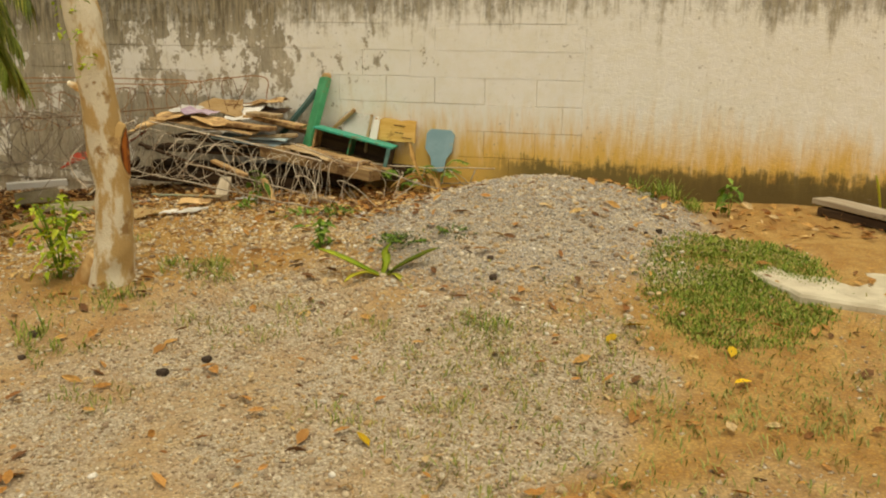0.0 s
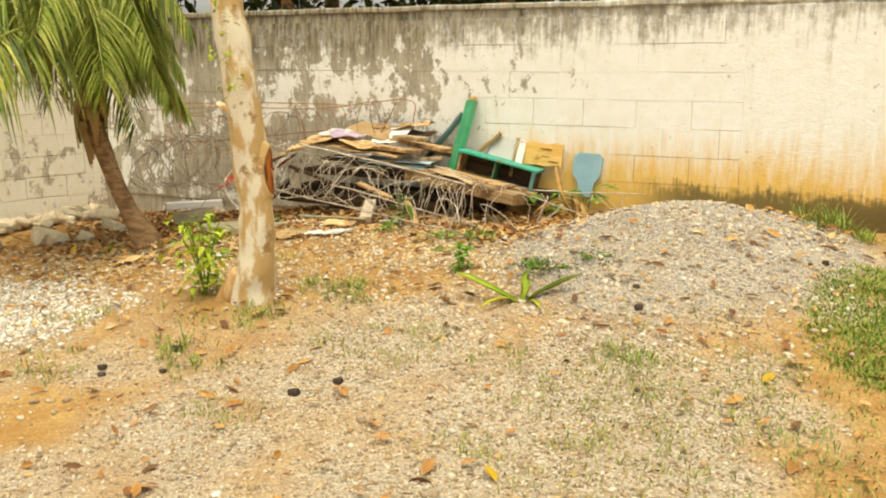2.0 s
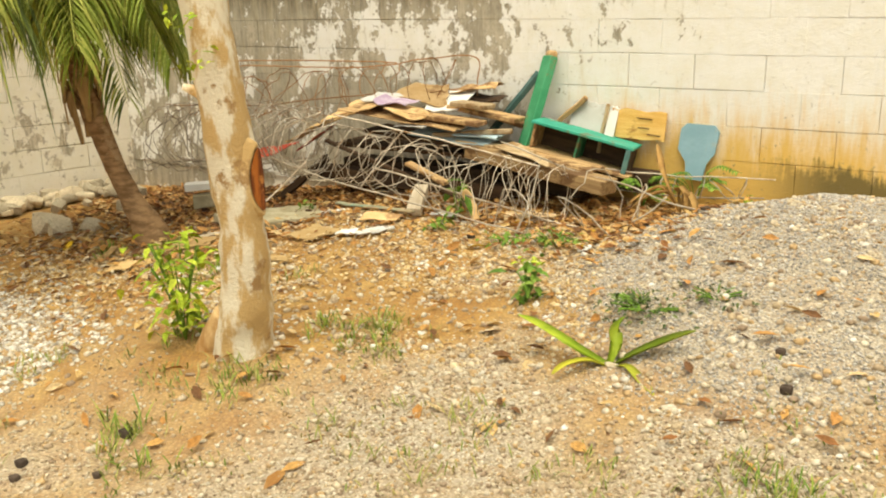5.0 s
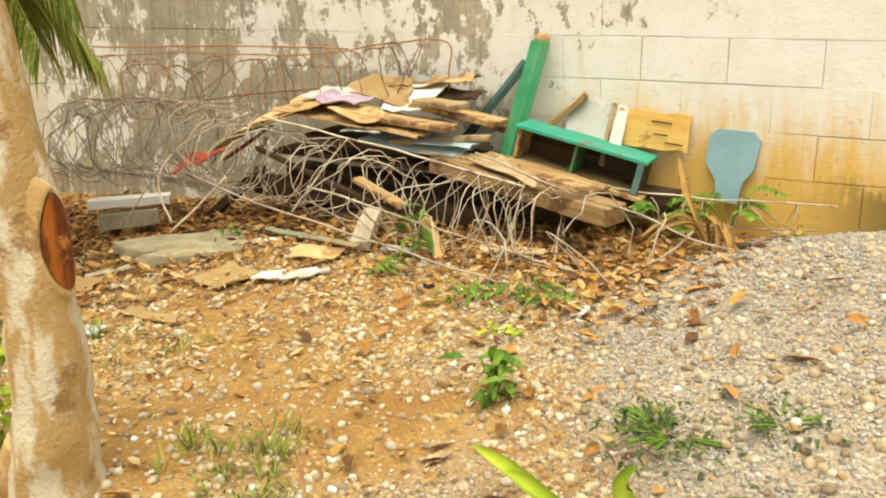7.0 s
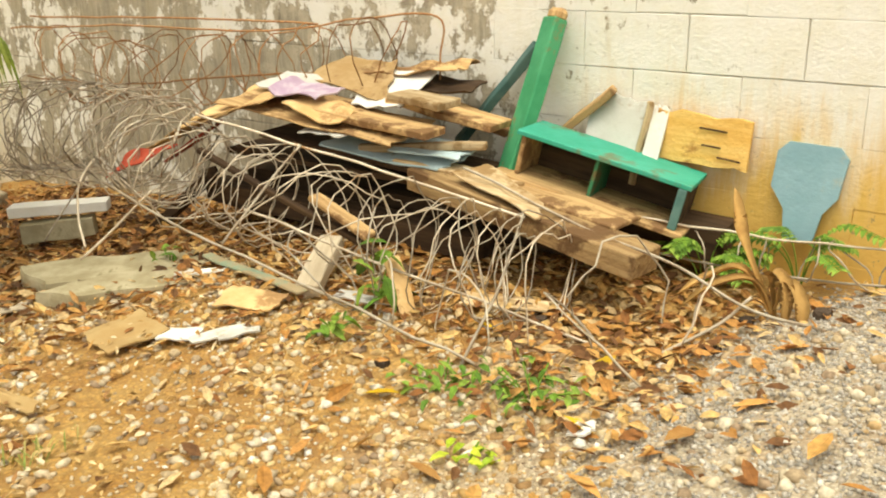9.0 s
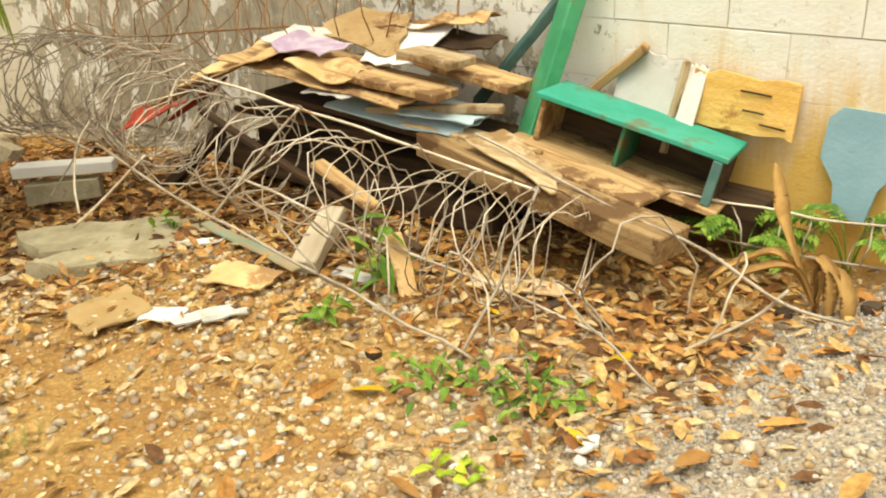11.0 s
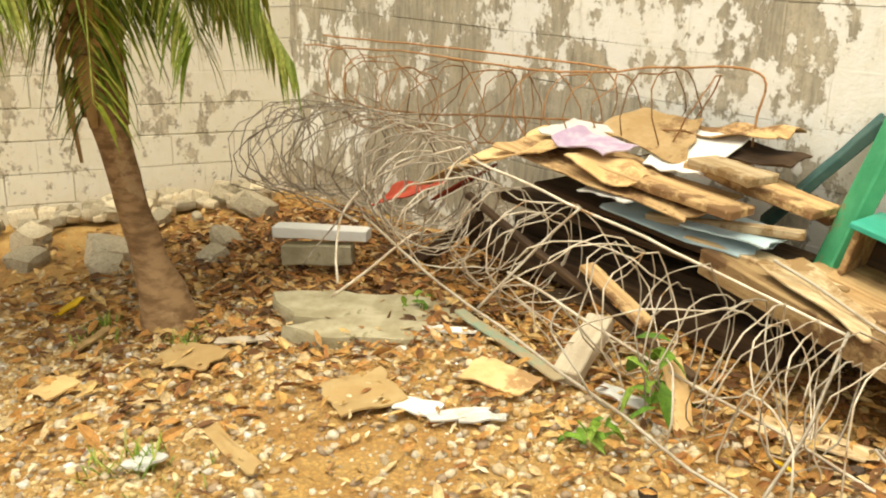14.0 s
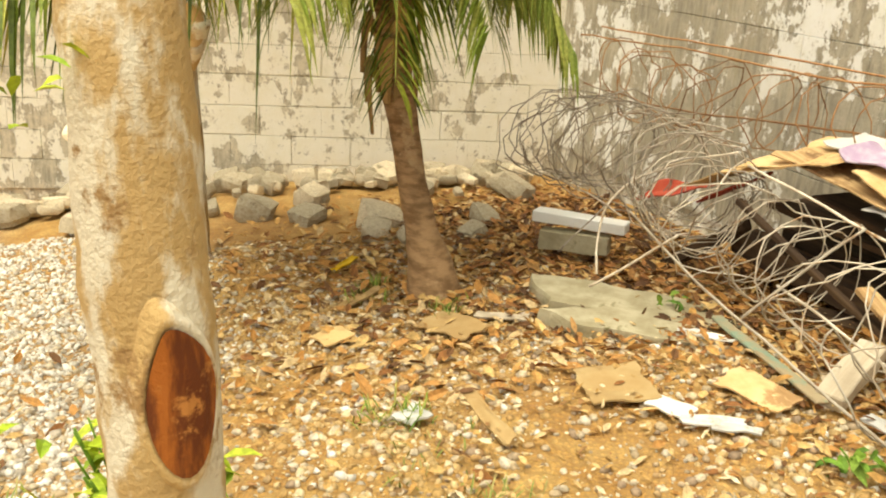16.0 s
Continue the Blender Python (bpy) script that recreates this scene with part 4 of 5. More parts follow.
wire_cage("wire_cage", [(-3.05, 7.6, 0.14), (-2.4, 7.62, 0.08), (-1.7, 7.64, 0.0), (-1.2, 7.7, -0.05)], (0.21, 0.21, 0.2, 0.19), 38,
          [[(-2.68, 7.6, 0.345), (-2.0, 7.73, 0.22), (-1.4, 7.87, 0.085)],
           [(-3.05, 7.4, 0.08), (-2.6, 7.36, 0.0), (-2.0, 7.34, -0.07), (-1.2, 7.29, -0.16)],
           [(-2.3, 7.46, 0.08), (-1.85, 7.5, -0.01), (-1.24, 7.65, -0.17), (-0.68, 7.58, -0.19)],
           [(-1.7, 7.95, 0.2), (-1.2, 7.93, 0.06), (-0.85, 7.85, 0.03), (-0.62, 7.76, -0.02), (-0.45, 7.85, -0.08)],
           [(-2.95, 7.19, -0.165), (-2.86, 7.3, -0.05), (-2.78, 7.42, 0.08)],
           [(-2.3, 7.34, -0.02), (-2.25, 7.52, 0.15), (-2.22, 7.68, 0.27)],
           [(-1.26, 7.29, -0.18), (-1.3, 7.55, -0.02), (-1.4, 7.86, 0.1)],
           [(-0.85, 7.62, -0.18), (-0.7, 7.74, -0.08), (-0.63, 7.8, 0.0)],
           [(-2.9, 7.72, 0.34), (-3.2, 7.6, 0.2), (-3.3, 7.45, 0.02), (-3.0, 7.25, -0.14)]],
          WIRE, WIRE, "long reinforcement cage of bent light wire hoops and bars", 7, 0.0027, 0.005)
rng = random.Random(77)
loose = thing("loose_wire_loops", (0, 0, 0), "loose end loops of bent wire beside the cage", "wire")
for c, ax, r in (((-0.98, 7.72, -0.06), (1, -0.2, 0.1), 0.19), ((-0.78, 7.78, -0.1), (0.9, 0.4, 0.2), 0.16), ((-1.35, 7.42, -0.12), (0.5, 0.8, 0.3), 0.15), ((-1.62, 7.4, -0.1), (0.8, 0.5, 0.1), 0.14), ((-0.95, 7.55, -0.14), (0.2, 0.3, 1), 0.2), ((-1.9, 7.42, -0.06), (0.9, 0.5, 0.2), 0.15)):
    wire_ring(c, ax, r, r * 0.9, rng, loose, WIRE, 0.0034)
wire_cage("rusty_wire_coil", [(-4.6, 8.2, 0.34), (-3.8, 8.2, 0.36), (-3.0, 8.24, 0.42), (-2.3, 8.3, 0.5)], (0.2, 0.2, 0.18, 0.15), 20,
          [[(-4.9, 8.15, 0.52), (-3.9, 8.12, 0.58), (-3.0, 8.2, 0.58), (-2.5, 8.36, 0.64), (-2.15, 8.42, 0.65), (-2.13, 8.4, 0.5), (-2.1, 8.36, 0.36)],
           [(-4.6, 8.1, 0.6), (-3.6, 8.16, 0.62), (-2.7, 8.3, 0.62)],
           [(-4.9, 8.2, 0.25), (-4.0, 8.15, 0.28), (-3.1, 8.2, 0.38), (-2.3, 8.25, 0.44)]],
          RUST, RUST, "rusty wire coil hanging along the wall above the heap", 9, 0.003, 0.0045)
wire_cage("grey_wire_coil", [(-4.45, 7.7, 0.06), (-3.9, 7.75, 0.14), (-3.3, 7.72, 0.16), (-2.95, 7.65, 0.16)], (0.24, 0.26, 0.25, 0.22), 34,
          [[(-4.5, 7.9, 0.25), (-3.8, 7.95, 0.32), (-3.1, 7.85, 0.36)], [(-4.4, 7.5, -0.05), (-3.7, 7.5, 0.0), (-3.1, 7.4, 0.05)], [(-3.65, 7.45, -0.3), (-3.5, 7.6, 0.0), (-3.3, 7.8, 0.3)]],
          GREY_WIRE, GREY_WIRE, "tangled grey wire coil at the end of the heap", 13, 0.003, 0.004)
wire_cage("flat_wire_mesh", [(-0.95, 8.28, -0.06), (-0.35, 8.35, -0.05)], (0.07, 0.07), 6,
          [[(-1.2, 8.2, 0.03), (-0.8, 8.27, 0.02), (-0.2, 8.34, 0.03)], [(-1.15, 8.2, -0.08), (-0.7, 8.25, -0.09), (-0.25, 8.32, -0.08)]],
          WIRE, WIRE, "short wire cage end lying beside the wall", 17, 0.003, 0.004)


# ---- loose things on the ground ----
def ground_at(x, y, dz=0.0):
    return Vector((x, y, ground_z(x, y) + dz))


def flat_piece(name, x, y, w, h, turn, material, label, category, thick=0.006, tilt=0.06, seed=0, lift=0.032):
    """A flat scrap lying on the soil."""
    c, s_ = math.cos(turn), math.sin(turn)
    pts = []
    for a, b in ((-w, -h), (w, -h), (w, h), (-w, h)):
        px, py = x + (a * c - b * s_) / 2, y + (a * s_ + b * c) / 2
        pts.append(ground_at(px, py, lift + tilt * b * 0.5))
    return sheet(name, pts, material, label, category, thick, 0.012, seed)


# broken concrete slabs
def slab_piece(name, outline, thick, material, label, dz=0.0, seed=0):
    bm = bmesh.new()
    cx = sum(p[0] for p in outline) / len(outline)
    cy = sum(p[1] for p in outline) / len(outline)
    z = ground_z(cx, cy) + dz
    pts = []
    for (x0, y0), (x1, y1) in zip(outline, outline[1:] + outline[:1]):
        for k in range(6):
            t = k / 6
            q = Vector((x0 + (x1 - x0) * t, y0 + (y1 - y0) * t, 0))
            q += 0.03 * noise.noise_vector(q * 9 + Vector((seed, 0, 0)))
            pts.append((q.x - cx, q.y - cy))
    top = [bm.verts.new((x * 0.985, y * 0.985, 0.006 * noise.noise(Vector((x * 12, y * 12, seed))))) for x, y in pts]
    edge = [bm.verts.new((x, y, -0.014)) for x, y in pts]
    low = [bm.verts.new((x * 1.01, y * 1.01, -thick)) for x, y in pts]
    bm.faces.new(top)
    n = len(pts)
    for i in range(n):
        j = (i + 1) % n
        bm.faces.new([top[j], top[i], edge[i], edge[j]])
        bm.faces.new([edge[j], edge[i], low[i], low[j]])
    bm.faces.new(low[::-1])
    bmesh.ops.recalc_face_normals(bm, faces=bm.faces)
    ob = part(name, bm, material)
    ob.location = (cx, cy, z)
    return tagged(ob, label, "concrete slab")


slab_piece("concrete_slab", [(1.62, 6.6), (1.85, 6.2), (2.3, 6.1), (3.6, 6.2), (3.6, 7.5), (2.2, 7.35), (1.75, 7.1)], 0.12, CONCRETE, "pale broken concrete slab bedded in the grass", -0.005, 1)
slab_piece("concrete_slab", [(-3.36, 7.14), (-3.2, 7.4), (-2.9, 7.68), (-2.62, 7.72), (-2.84, 7.34), (-3.06, 7.1)], 0.1, MOSSY, "mossy grey concrete slab half buried in leaves", 0.055, 2)
slab_piece("concrete_slab", [(-2.95, 7.0), (-2.92, 7.28), (-2.62, 7.52), (-2.5, 7.45), (-2.76, 7.1)], 0.08, MOSSY, "mossy grey broken slab edge in the leaves", 0.045, 3)
plank("old_plank", (2.08, 8.18, -0.03), (2.8, 7.35, -0.05), 0.16, 0.035, GREY_WOOD, "grey weathered plank propped over a hollow", "plank")
plank("old_plank", (2.1, 8.12, -0.09), (2.75, 7.42, -0.1), 0.12, 0.05, DARK_SHADED_WOOD, "dark rotten plank lying under another", "plank")
plank("concrete_post", (-3.93, 7.46, -0.2), (-3.6, 7.76, -0.19), 0.09, 0.05, POST_WHITE, "short white painted concrete post lying in leaves", "post", rough=0.004)
plank("old_brick", (-3.87, 7.47, -0.3), (-3.64, 7.7, -0.28), 0.08, 0.09, MOSSY, "grey block lying in the leaves", "block")
plank("green_strip", ground_at(-2.66, 7.55, 0.07), ground_at(-1.98, 7.4, 0.05), 0.045, 0.012, AGED_GREEN, "narrow strip of wood with worn green paint", "strip")
plank("grey_block", ground_at(-2.0, 7.44, 0.035), ground_at(-2.1, 7.68, 0.13), 0.085, 0.05, GREY_WOOD, "short grey sawn timber block", "timber")
plank("tree_stake", ground_at(-1.50, 5.56, -0.05), ground_at(-1.49, 5.56, 0.09), 0.03, 0.03, PALE_WOOD, "short pale stake beside the tree foot", "stake", (0, 1, 0))
SCRAPS = [
    (-2.34, 6.95, 0.25, 0.2, -0.25, LIGHT_CARD, "cardboard_piece", "torn flat tan cardboard piece on the ground"),
    (-2.13, 7.3, 0.22, 0.13, 0.3, CARD, "cardboard_piece", "ragged tan cardboard scrap on the ground"),
    (-3.04, 6.7, 0.26, 0.15, 0.35, LIGHT_CARD, "cardboard_piece", "tan cardboard flap on dry leaves"),
    (-2.15, 7.02, 0.13, 0.07, 0.4, WHITE, "tile_shard", "white tile shard on the ground"),
    (-2.04, 7.08, 0.17, 0.035, 1.05, WHITE, "tile_shard", "narrow white tile shard"),
    (-1.99, 7.12, 0.13, 0.03, 0.8, WHITE, "tile_shard", "narrow white tile shard"),
    (-2.61, 7.41, 0.09, 0.06, 0.8, WHITE, "tile_shard", "white square tile on the ground"),
    (-2.53, 7.48, 0.12, 0.06, 0.8, WHITE, "tile_shard", "white square tile on the ground"),
    (-2.38, 6.32, 0.08, 0.09, 0.5, WHITE, "tile_shard", "bright white broken tile on the soil"),
    (-1.83, 7.5, 0.16, 0.05, 0.1, WHITE, "tile_shard", "white laminate strip under the wire"),
    (-3.05, 6.9, 0.2, 0.05, 0.9, GREY_WOOD, "wood_scrap", "thin grey board scrap by the slab"),
    (-3.15, 6.28, 0.15, 0.12, 0.2, LIGHT_CARD, "cardboard_piece", "brown paper scrap among leaves"),
    (-2.32, 6.52, 0.34, 0.045, 0.0, LIGHT_CARD, "dry_husk", "long dry palm husk strip"),
    (-3.55, 6.5, 0.05, 0.22, 0.5, PALM_HUSK, "dry_husk", "dark dry palm husk strip by the trunk"),
    (-4.0, 6.55, 0.04, 0.2, 0.8, YELLOW_LEAF, "dry_husk", "yellowed leaf stalk lying on dirt"),
    (-1.4, 7.75, 0.3, 0.1, 0.3, PALE_WOOD, "wood_scrap", "pale torn fibreboard under the wire"),
    (-0.795, 7.13, 0.06, 0.05, 0.2, WHITE, "tile_shard", "white broken stone flake on gravel"),
    # near black as well, for the shade under the heap
    (-2.6, 8.0, 0.25, 0.1, 0.3, DARK_SHADED_WOOD, "wood_scrap", "board scrap under the heap, coloured near black for shade"),
]
for k, (x, y, w, h, a, mt, nm, lab) in enumerate(SCRAPS):
    flat_piece(nm, x, y, w, h, a, mt, lab, nm.replace("_", " "), 0.006, 0.08, k + 50)

# rubble along the west wall
rng = random.Random(21)
STONES = []
for k in range(4):
    bm = bmesh.new()
    bmesh.ops.create_cube(bm, size=1)
    bmesh.ops.subdivide_edges(bm, edges=bm.edges, cuts=2, use_grid_fill=True)
    for v in bm.verts:
        v.co = v.co.lerp(v.co.normalized() * 0.6, 0.45)
        v.co += 0.12 * noise.noise_vector(v.co * 1.8 + Vector((k * 5, 0, 0)))
    me = bpy.data.meshes.new("rubble_stone")
    bm.to_mesh(me)
    bm.free()
    me.materials.append(STONE)
    STONES.append(me)


def rubble(x, y, size, label="broken grey concrete rubble lump by the wall", dz=0.0):
    ob = new("rubble_stone", STONES[rng.randrange(4)])
    ob.matrix_world = Matrix.Translation(ground_at(x, y, size * 0.2 + dz)) @ Euler((rng.uniform(-0.4, 0.4), rng.uniform(-0.4, 0.4), rng.uniform(0, 6))).to_matrix().to_4x4() @ Matrix.Diagonal((size * rng.uniform(0.9, 1.5), size, size * rng.uniform(0.6, 0.9), 1))
    tagged(ob, label, "stone", "rubble along the wall")


for k in range(130):
    f = rng.uniform(0.3, 3.6)
    p = CORNER - west_dir * f + Vector((0.97, -0.24, 0)) * (0.12 + abs(rng.gauss(0, 0.32)))
    rubble(p.x, p.y, rng.choice((0.05, 0.07, 0.09, 0.12, 0.15)), dz=0.04)
for x, y, sz in ((-4.75, 6.95, 0.17), (-4.5, 6.85, 0.15), (-4.35, 7.0, 0.12), (-5.2, 6.35, 0.2), (-5.0, 6.6, 0.15), (-4.3, 7.3, 0.11), (-4.6, 7.5, 0.12)):
    rubble(x, y, sz, "large broken grey concrete block by the palm")


# pebbles: many loose stones in one sheet of stuff
def stones_mesh(name, points, material, label, shape, seed):
    r = np.random.default_rng(seed)
    if shape == "round":
        t = (1 + 5 ** 0.5) / 2
        base = np.array([(-1, t, 0), (1, t, 0), (-1, -t, 0), (1, -t, 0), (0, -1, t), (0, 1, t), (0, -1, -t), (0, 1, -t), (t, 0, -1), (t, 0, 1), (-t, 0, -1), (-t, 0, 1)]) / 1.9
        tri = np.array([(0, 11, 5), (0, 5, 1), (0, 1, 7), (0, 7, 10), (0, 10, 11), (1, 5, 9), (5, 11, 4), (11, 10, 2), (10, 7, 6), (7, 1, 8), (3, 9, 4), (3, 4, 2), (3, 2, 6), (3, 6, 8), (3, 8, 9), (4, 9, 5), (2, 4, 11), (6, 2, 10), (8, 6, 7), (9, 8, 1)])
    else:
        base = np.array([(1, 0, 0), (-1, 0, 0), (0, 1, 0), (0, -1, 0), (0, 0, 1), (0, 0, -1)], float)
        tri = np.array([(0, 2, 4), (2, 1, 4), (1, 3, 4), (3, 0, 4), (2, 0, 5), (1, 2, 5), (3, 1, 5), (0, 3, 5)])
    P = np.array(points)
    n, k = len(P), len(base)
    q = r.normal(size=(n, 4))
    q /= np.linalg.norm(q, axis=1, keepdims=True)
    w, x, y, z = q.T
    R = np.stack([1 - 2 * (y * y + z * z), 2 * (x * y - z * w), 2 * (x * z + y * w), 2 * (x * y + z * w), 1 - 2 * (x * x + z * z), 2 * (y * z - x * w), 2 * (x * z - y * w), 2 * (y * z + x * w), 1 - 2 * (x * x + y * y)], 1).reshape(n, 3, 3)
    V = base[None] * (1 + r.uniform(-0.22, 0.22, (n, k, 1))) * r.uniform(0.6, 1.25, (n, 1, 3))
    V = np.einsum("nij,nkj->nki", R, V) * P[:, 3][:, None, None]
    V[:, :, 2] *= 0.72
    V += P[:, None, :3]
    F = (tri[None] + (np.arange(n) * k)[:, None, None]).reshape(-1, 3)
    me = bpy.data.meshes.new(name)
    V = V.reshape(-1, 3).astype(np.float32)
    me.vertices.add(len(V))
    me.vertices.foreach_set("co", V.ravel())
    me.loops.add(F.size)
    me.loops.foreach_set("vertex_index", F.ravel().astype(np.int32))
    me.polygons.add(len(F))
    me.polygons.foreach_set("loop_start", np.arange(0, F.size, 3, dtype=np.int32))
    me.update(calc_edges=True)
    me.materials.append(material)
    return tagged(new(name, me), label, "gravel", kind="stuff")


def scatter(count, box, keep, size, seed, sink=0.2):
    r = random.Random(seed)
    out = []
    x0, x1, y0, y1 = box
    while len(out) < count:
        x, y = r.uniform(x0, x1), r.uniform(y0, y1)
        if r.random() < keep(x, y):
            sz = size[0] + (size[1] - size[0]) * r.random() ** 2.5
            out.append((x, y, ground_z(x, y) + sz * sink, sz))
    return out


def near(x, y):
    return 1.0 if y > 5.6 else 0.22


stones_mesh("mound_gravel", scatter(42000, (-1.1, 1.7, 5.2, 8.45), lambda x, y: smooth(0.02, 0.3, mound(x, y)), (0.0028, 0.0105), 1), GREY_PEBBLE, "grey crushed gravel heaped against the wall", "sharp", 1)
stones_mesh("yard_gravel", scatter(46000, (-3.4, 2.6, 3.0, 7.4), lambda x, y: gravel_share(x, y) * (1 - smooth(0.05, 0.3, mound(x, y))), (0.0035, 0.013), 2), PEBBLE, "warm grey and tan grit over the yard", "sharp", 2)
stones_mesh("pebbles", scatter(11000, (-4.6, 1.2, 4.0, 7.9), lambda x, y: near(x, y), (0.005, 0.021), 3), PEBBLE, "rounded tan and brown pebbles in the soil", "round", 3)
stones_mesh("pale_pebbles", scatter(600, (-3.6, 1.4, 3.4, 7.6), lambda x, y: near(x, y), (0.007, 0.02), 4), WHITE_PEBBLE, "scattered pale pebbles and chips", "round", 4)
stones_mesh("white_gravel", scatter(12000, (-5.6, -2.2, 4.0, 6.1), lambda x, y: smooth(0.75, 0.45, math.hypot((x + 3.9) / 1.6, (y - 5.15) / 0.75) * 0.6) if math.hypot((x + 3.9) / 1.6, (y - 5.15) / 0.75) < 1.25 else 0.0, (0.007, 0.024), 5), WHITE_PEBBLE, "white crushed gravel patch", "sharp", 5)


def stony(x, y):
    return smooth(-0.35, 0.25, noise.noise(Vector((x * 1.4, y * 1.4, 2.0)))) * (1 - smooth(0.05, 0.3, mound(x, y)))


stones_mesh("soil_pebbles", scatter(7000, (-3.7, -0.3, 5.9, 7.45), stony, (0.005, 0.02), 7, 0.02), SOIL_PEBBLE, "tan and cream pebbles bedded in the soil", "round", 7)
stones_mesh("soil_chips", scatter(900, (-4.2, -0.3, 5.8, 7.5), stony, (0.006, 0.022), 8, 0.2), WHITE_PEBBLE, "pale stone and shell chips on the soil", "sharp", 8)


# dry leaf litter
def litter(name, count, box, keep, size, material, label, seed):
    r = random.Random(seed)
    vs, fs = [], []
    n = 0
    x0, x1, y0, y1 = box
    while n < count:
        x, y = r.uniform(x0, x1), r.uniform(y0, y1)
        if r.random() > keep(x, y):
            continue
        n += 1
        a = r.uniform(0, 6.28)
        ln = r.uniform(*size)
        p = ground_at(x, y, r.uniform(0.006, 0.03))
        d = Vector((math.cos(a), math.sin(a), r.gauss(0, 0.25))) * ln
        leaf_quads(vs, fs, p, p + d, ln * r.uniform(0.3, 0.5), (r.gauss(0, 0.45), r.gauss(0, 0.45), 1), 0)
    return tagged(mesh_object(name, vs, fs, material), label, "leaf litter", kind="stuff")


def heap_zone(x, y):
    k = smooth(-0.2, -0.8, x) * smooth(6.75, 7.5, y) if x > -1.2 else smooth(6.7, 7.8, y)
    return k * (0.5 + 0.9 * max(0, noise.noise(Vector((x * 1.6, y * 1.6, 9)))))


def palm_zone(x, y):
    return math.exp(-((x + 3.6) ** 2 / 1.2 + (y - 6.8) ** 2 / 0.5))


litter("leaf_litter", 6200, (-5.4, -0.2, 6.3, 8.4), heap_zone, (0.02, 0.07), LITTER, "brown dry leaf litter round the scrap heap", 1)
litter("leaf_litter", 1800, (-5.2, -2.4, 5.6, 8.0), palm_zone, (0.025, 0.09), LITTER, "brown dry leaves round the palm", 2)
litter("leaf_litter", 850, (-3.8, 2.6, 3.2, 7.2), lambda x, y: 0.8, (0.03, 0.09), LITTER, "sparse dry leaves scattered over the yard", 3)
litter("leaf_litter", 260, (0.6, 2.4, 7.3, 8.4), lambda x, y: 0.8, (0.03, 0.09), LITTER, "dry leaves at the foot of the wall", 4)

litter("leaf_litter", 3200, (-5.0, -2.6, 7.0, 8.42), lambda x, y: 0.35 + 0.65 * smooth(7.1, 7.5, y), (0.025, 0.08), DARK_LITTER, "dark brown leaf litter under the wire coils", 6)
litter("leaf_litter", 1500, (-3.0, -0.8, 7.5, 8.3), lambda x, y: 0.9, (0.025, 0.08), LITTER, "rust-brown leaves under the cage", 7)

litter("leaf_litter", 1700, (-4.6, -1.6, 5.8, 7.5), lambda x, y: 0.3 + 0.7 * smooth(0.25, -0.25, noise.noise(Vector((x * 1.4, y * 1.4, 2.0)))), (0.012, 0.045), CHIPS, "pale dry leaf scraps and wood chips on the soil", 9)

# single leaves that stand out
rng = random.Random(8)
LEAVES = [(-0.937, 7.47, 0), (-1.424, 7.58, 0), (-0.968, 7.19, 1), (-0.537, 7.186, 1), (-0.524, 7.676, 1), (1.54, 5.5, 0), (1.06, 5.75, 0), (1.02, 5.55, 0), (1.62, 5.3, 0), (-0.62, 6.9, 1), (-0.75, 7.12, 0), (-1.0, 6.85, 1), (-0.52, 6.55, 1), (-0.15, 6.62, 1), (-0.5, 7.3, 1), (1.2, 4.85, 1), (1.02, 4.3, 1), (0.1, 4.4, 1), (-0.2, 4.05, 1), (-0.3, 4.7, 1), (0.62, 4.0, 1), (1.5, 4.1, 1), (-0.9, 5.0, 1), (-0.05, 6.75, 1), (-1.42, 7.05, 0), (0.3, 6.3, 1), (0.35, 4.45, 0)]
for x, y, k in LEAVES:
    vs, fs = [], []
    a = rng.uniform(0, 6.28)
    leaf_quads(vs, fs, (0, 0, 0.012), (math.cos(a) * 0.11, math.sin(a) * 0.11, 0.025), 0.042, (0.2, 0.3, 1), 0)
    ob = mesh_object("fallen_leaf", vs, fs, BROWN_LEAF if k else YELLOW_LEAF)
    ob.location = ground_at(x, y)
    tagged(ob, "large curled brown fallen leaf" if k else "bright yellow fallen leaf", "leaf", "large fallen leaves")
for x, y, sz in ((-1.55, 5.02, 0.035), (-0.75, 4.85, 0.035), (-1.75, 4.75, 0.03), (-1.68, 4.68, 0.025), (-1.45, 4.82, 0.022), (0.38, 6.05, 0.03), (0.32, 6.22, 0.025), (1.12, 7.0, 0.03), (1.05, 6.9, 0.025), (-0.683, 7.69, 0.035), (-1.47, 7.2, 0.03), (-1.25, 7.72, 0.03), (-0.68, 7.965, 0.035), (-0.637, 8.18, 0.04), (-0.483, 8.03, 0.04), (-0.635, 5.01, 0.03)):
    ob = new("charred_husk", STONES[1].copy())
    ob.data.materials[0] = BLACK
    ob.matrix_world = Matrix.Translation(ground_at(x, y, sz * 0.3)) @ Matrix.Diagonal((sz * 1.2, sz * 1.05, sz * 0.9, 1))
    tagged(ob, "small dark dried fruit husk on the gravel", "husk", "dried fruit husks")


# ---- small plants ----
def tuft(vs, fs, x, y, h, blades, spread, r, width=0.006):
    for _ in range(blades):
        a = r.uniform(0, 6.28)
        b = ground_at(x + r.gauss(0, spread), y + r.gauss(0, spread), -0.005)
        out = Vector((math.cos(a), math.sin(a), 0)) * h * r.uniform(0.2, 0.8)
        leaf_quads(vs, fs, b, b + out + Vector((0, 0, h * r.uniform(0.6, 1.1))), width, (math.cos(a), math.sin(a), 0.4), h * 0.25)


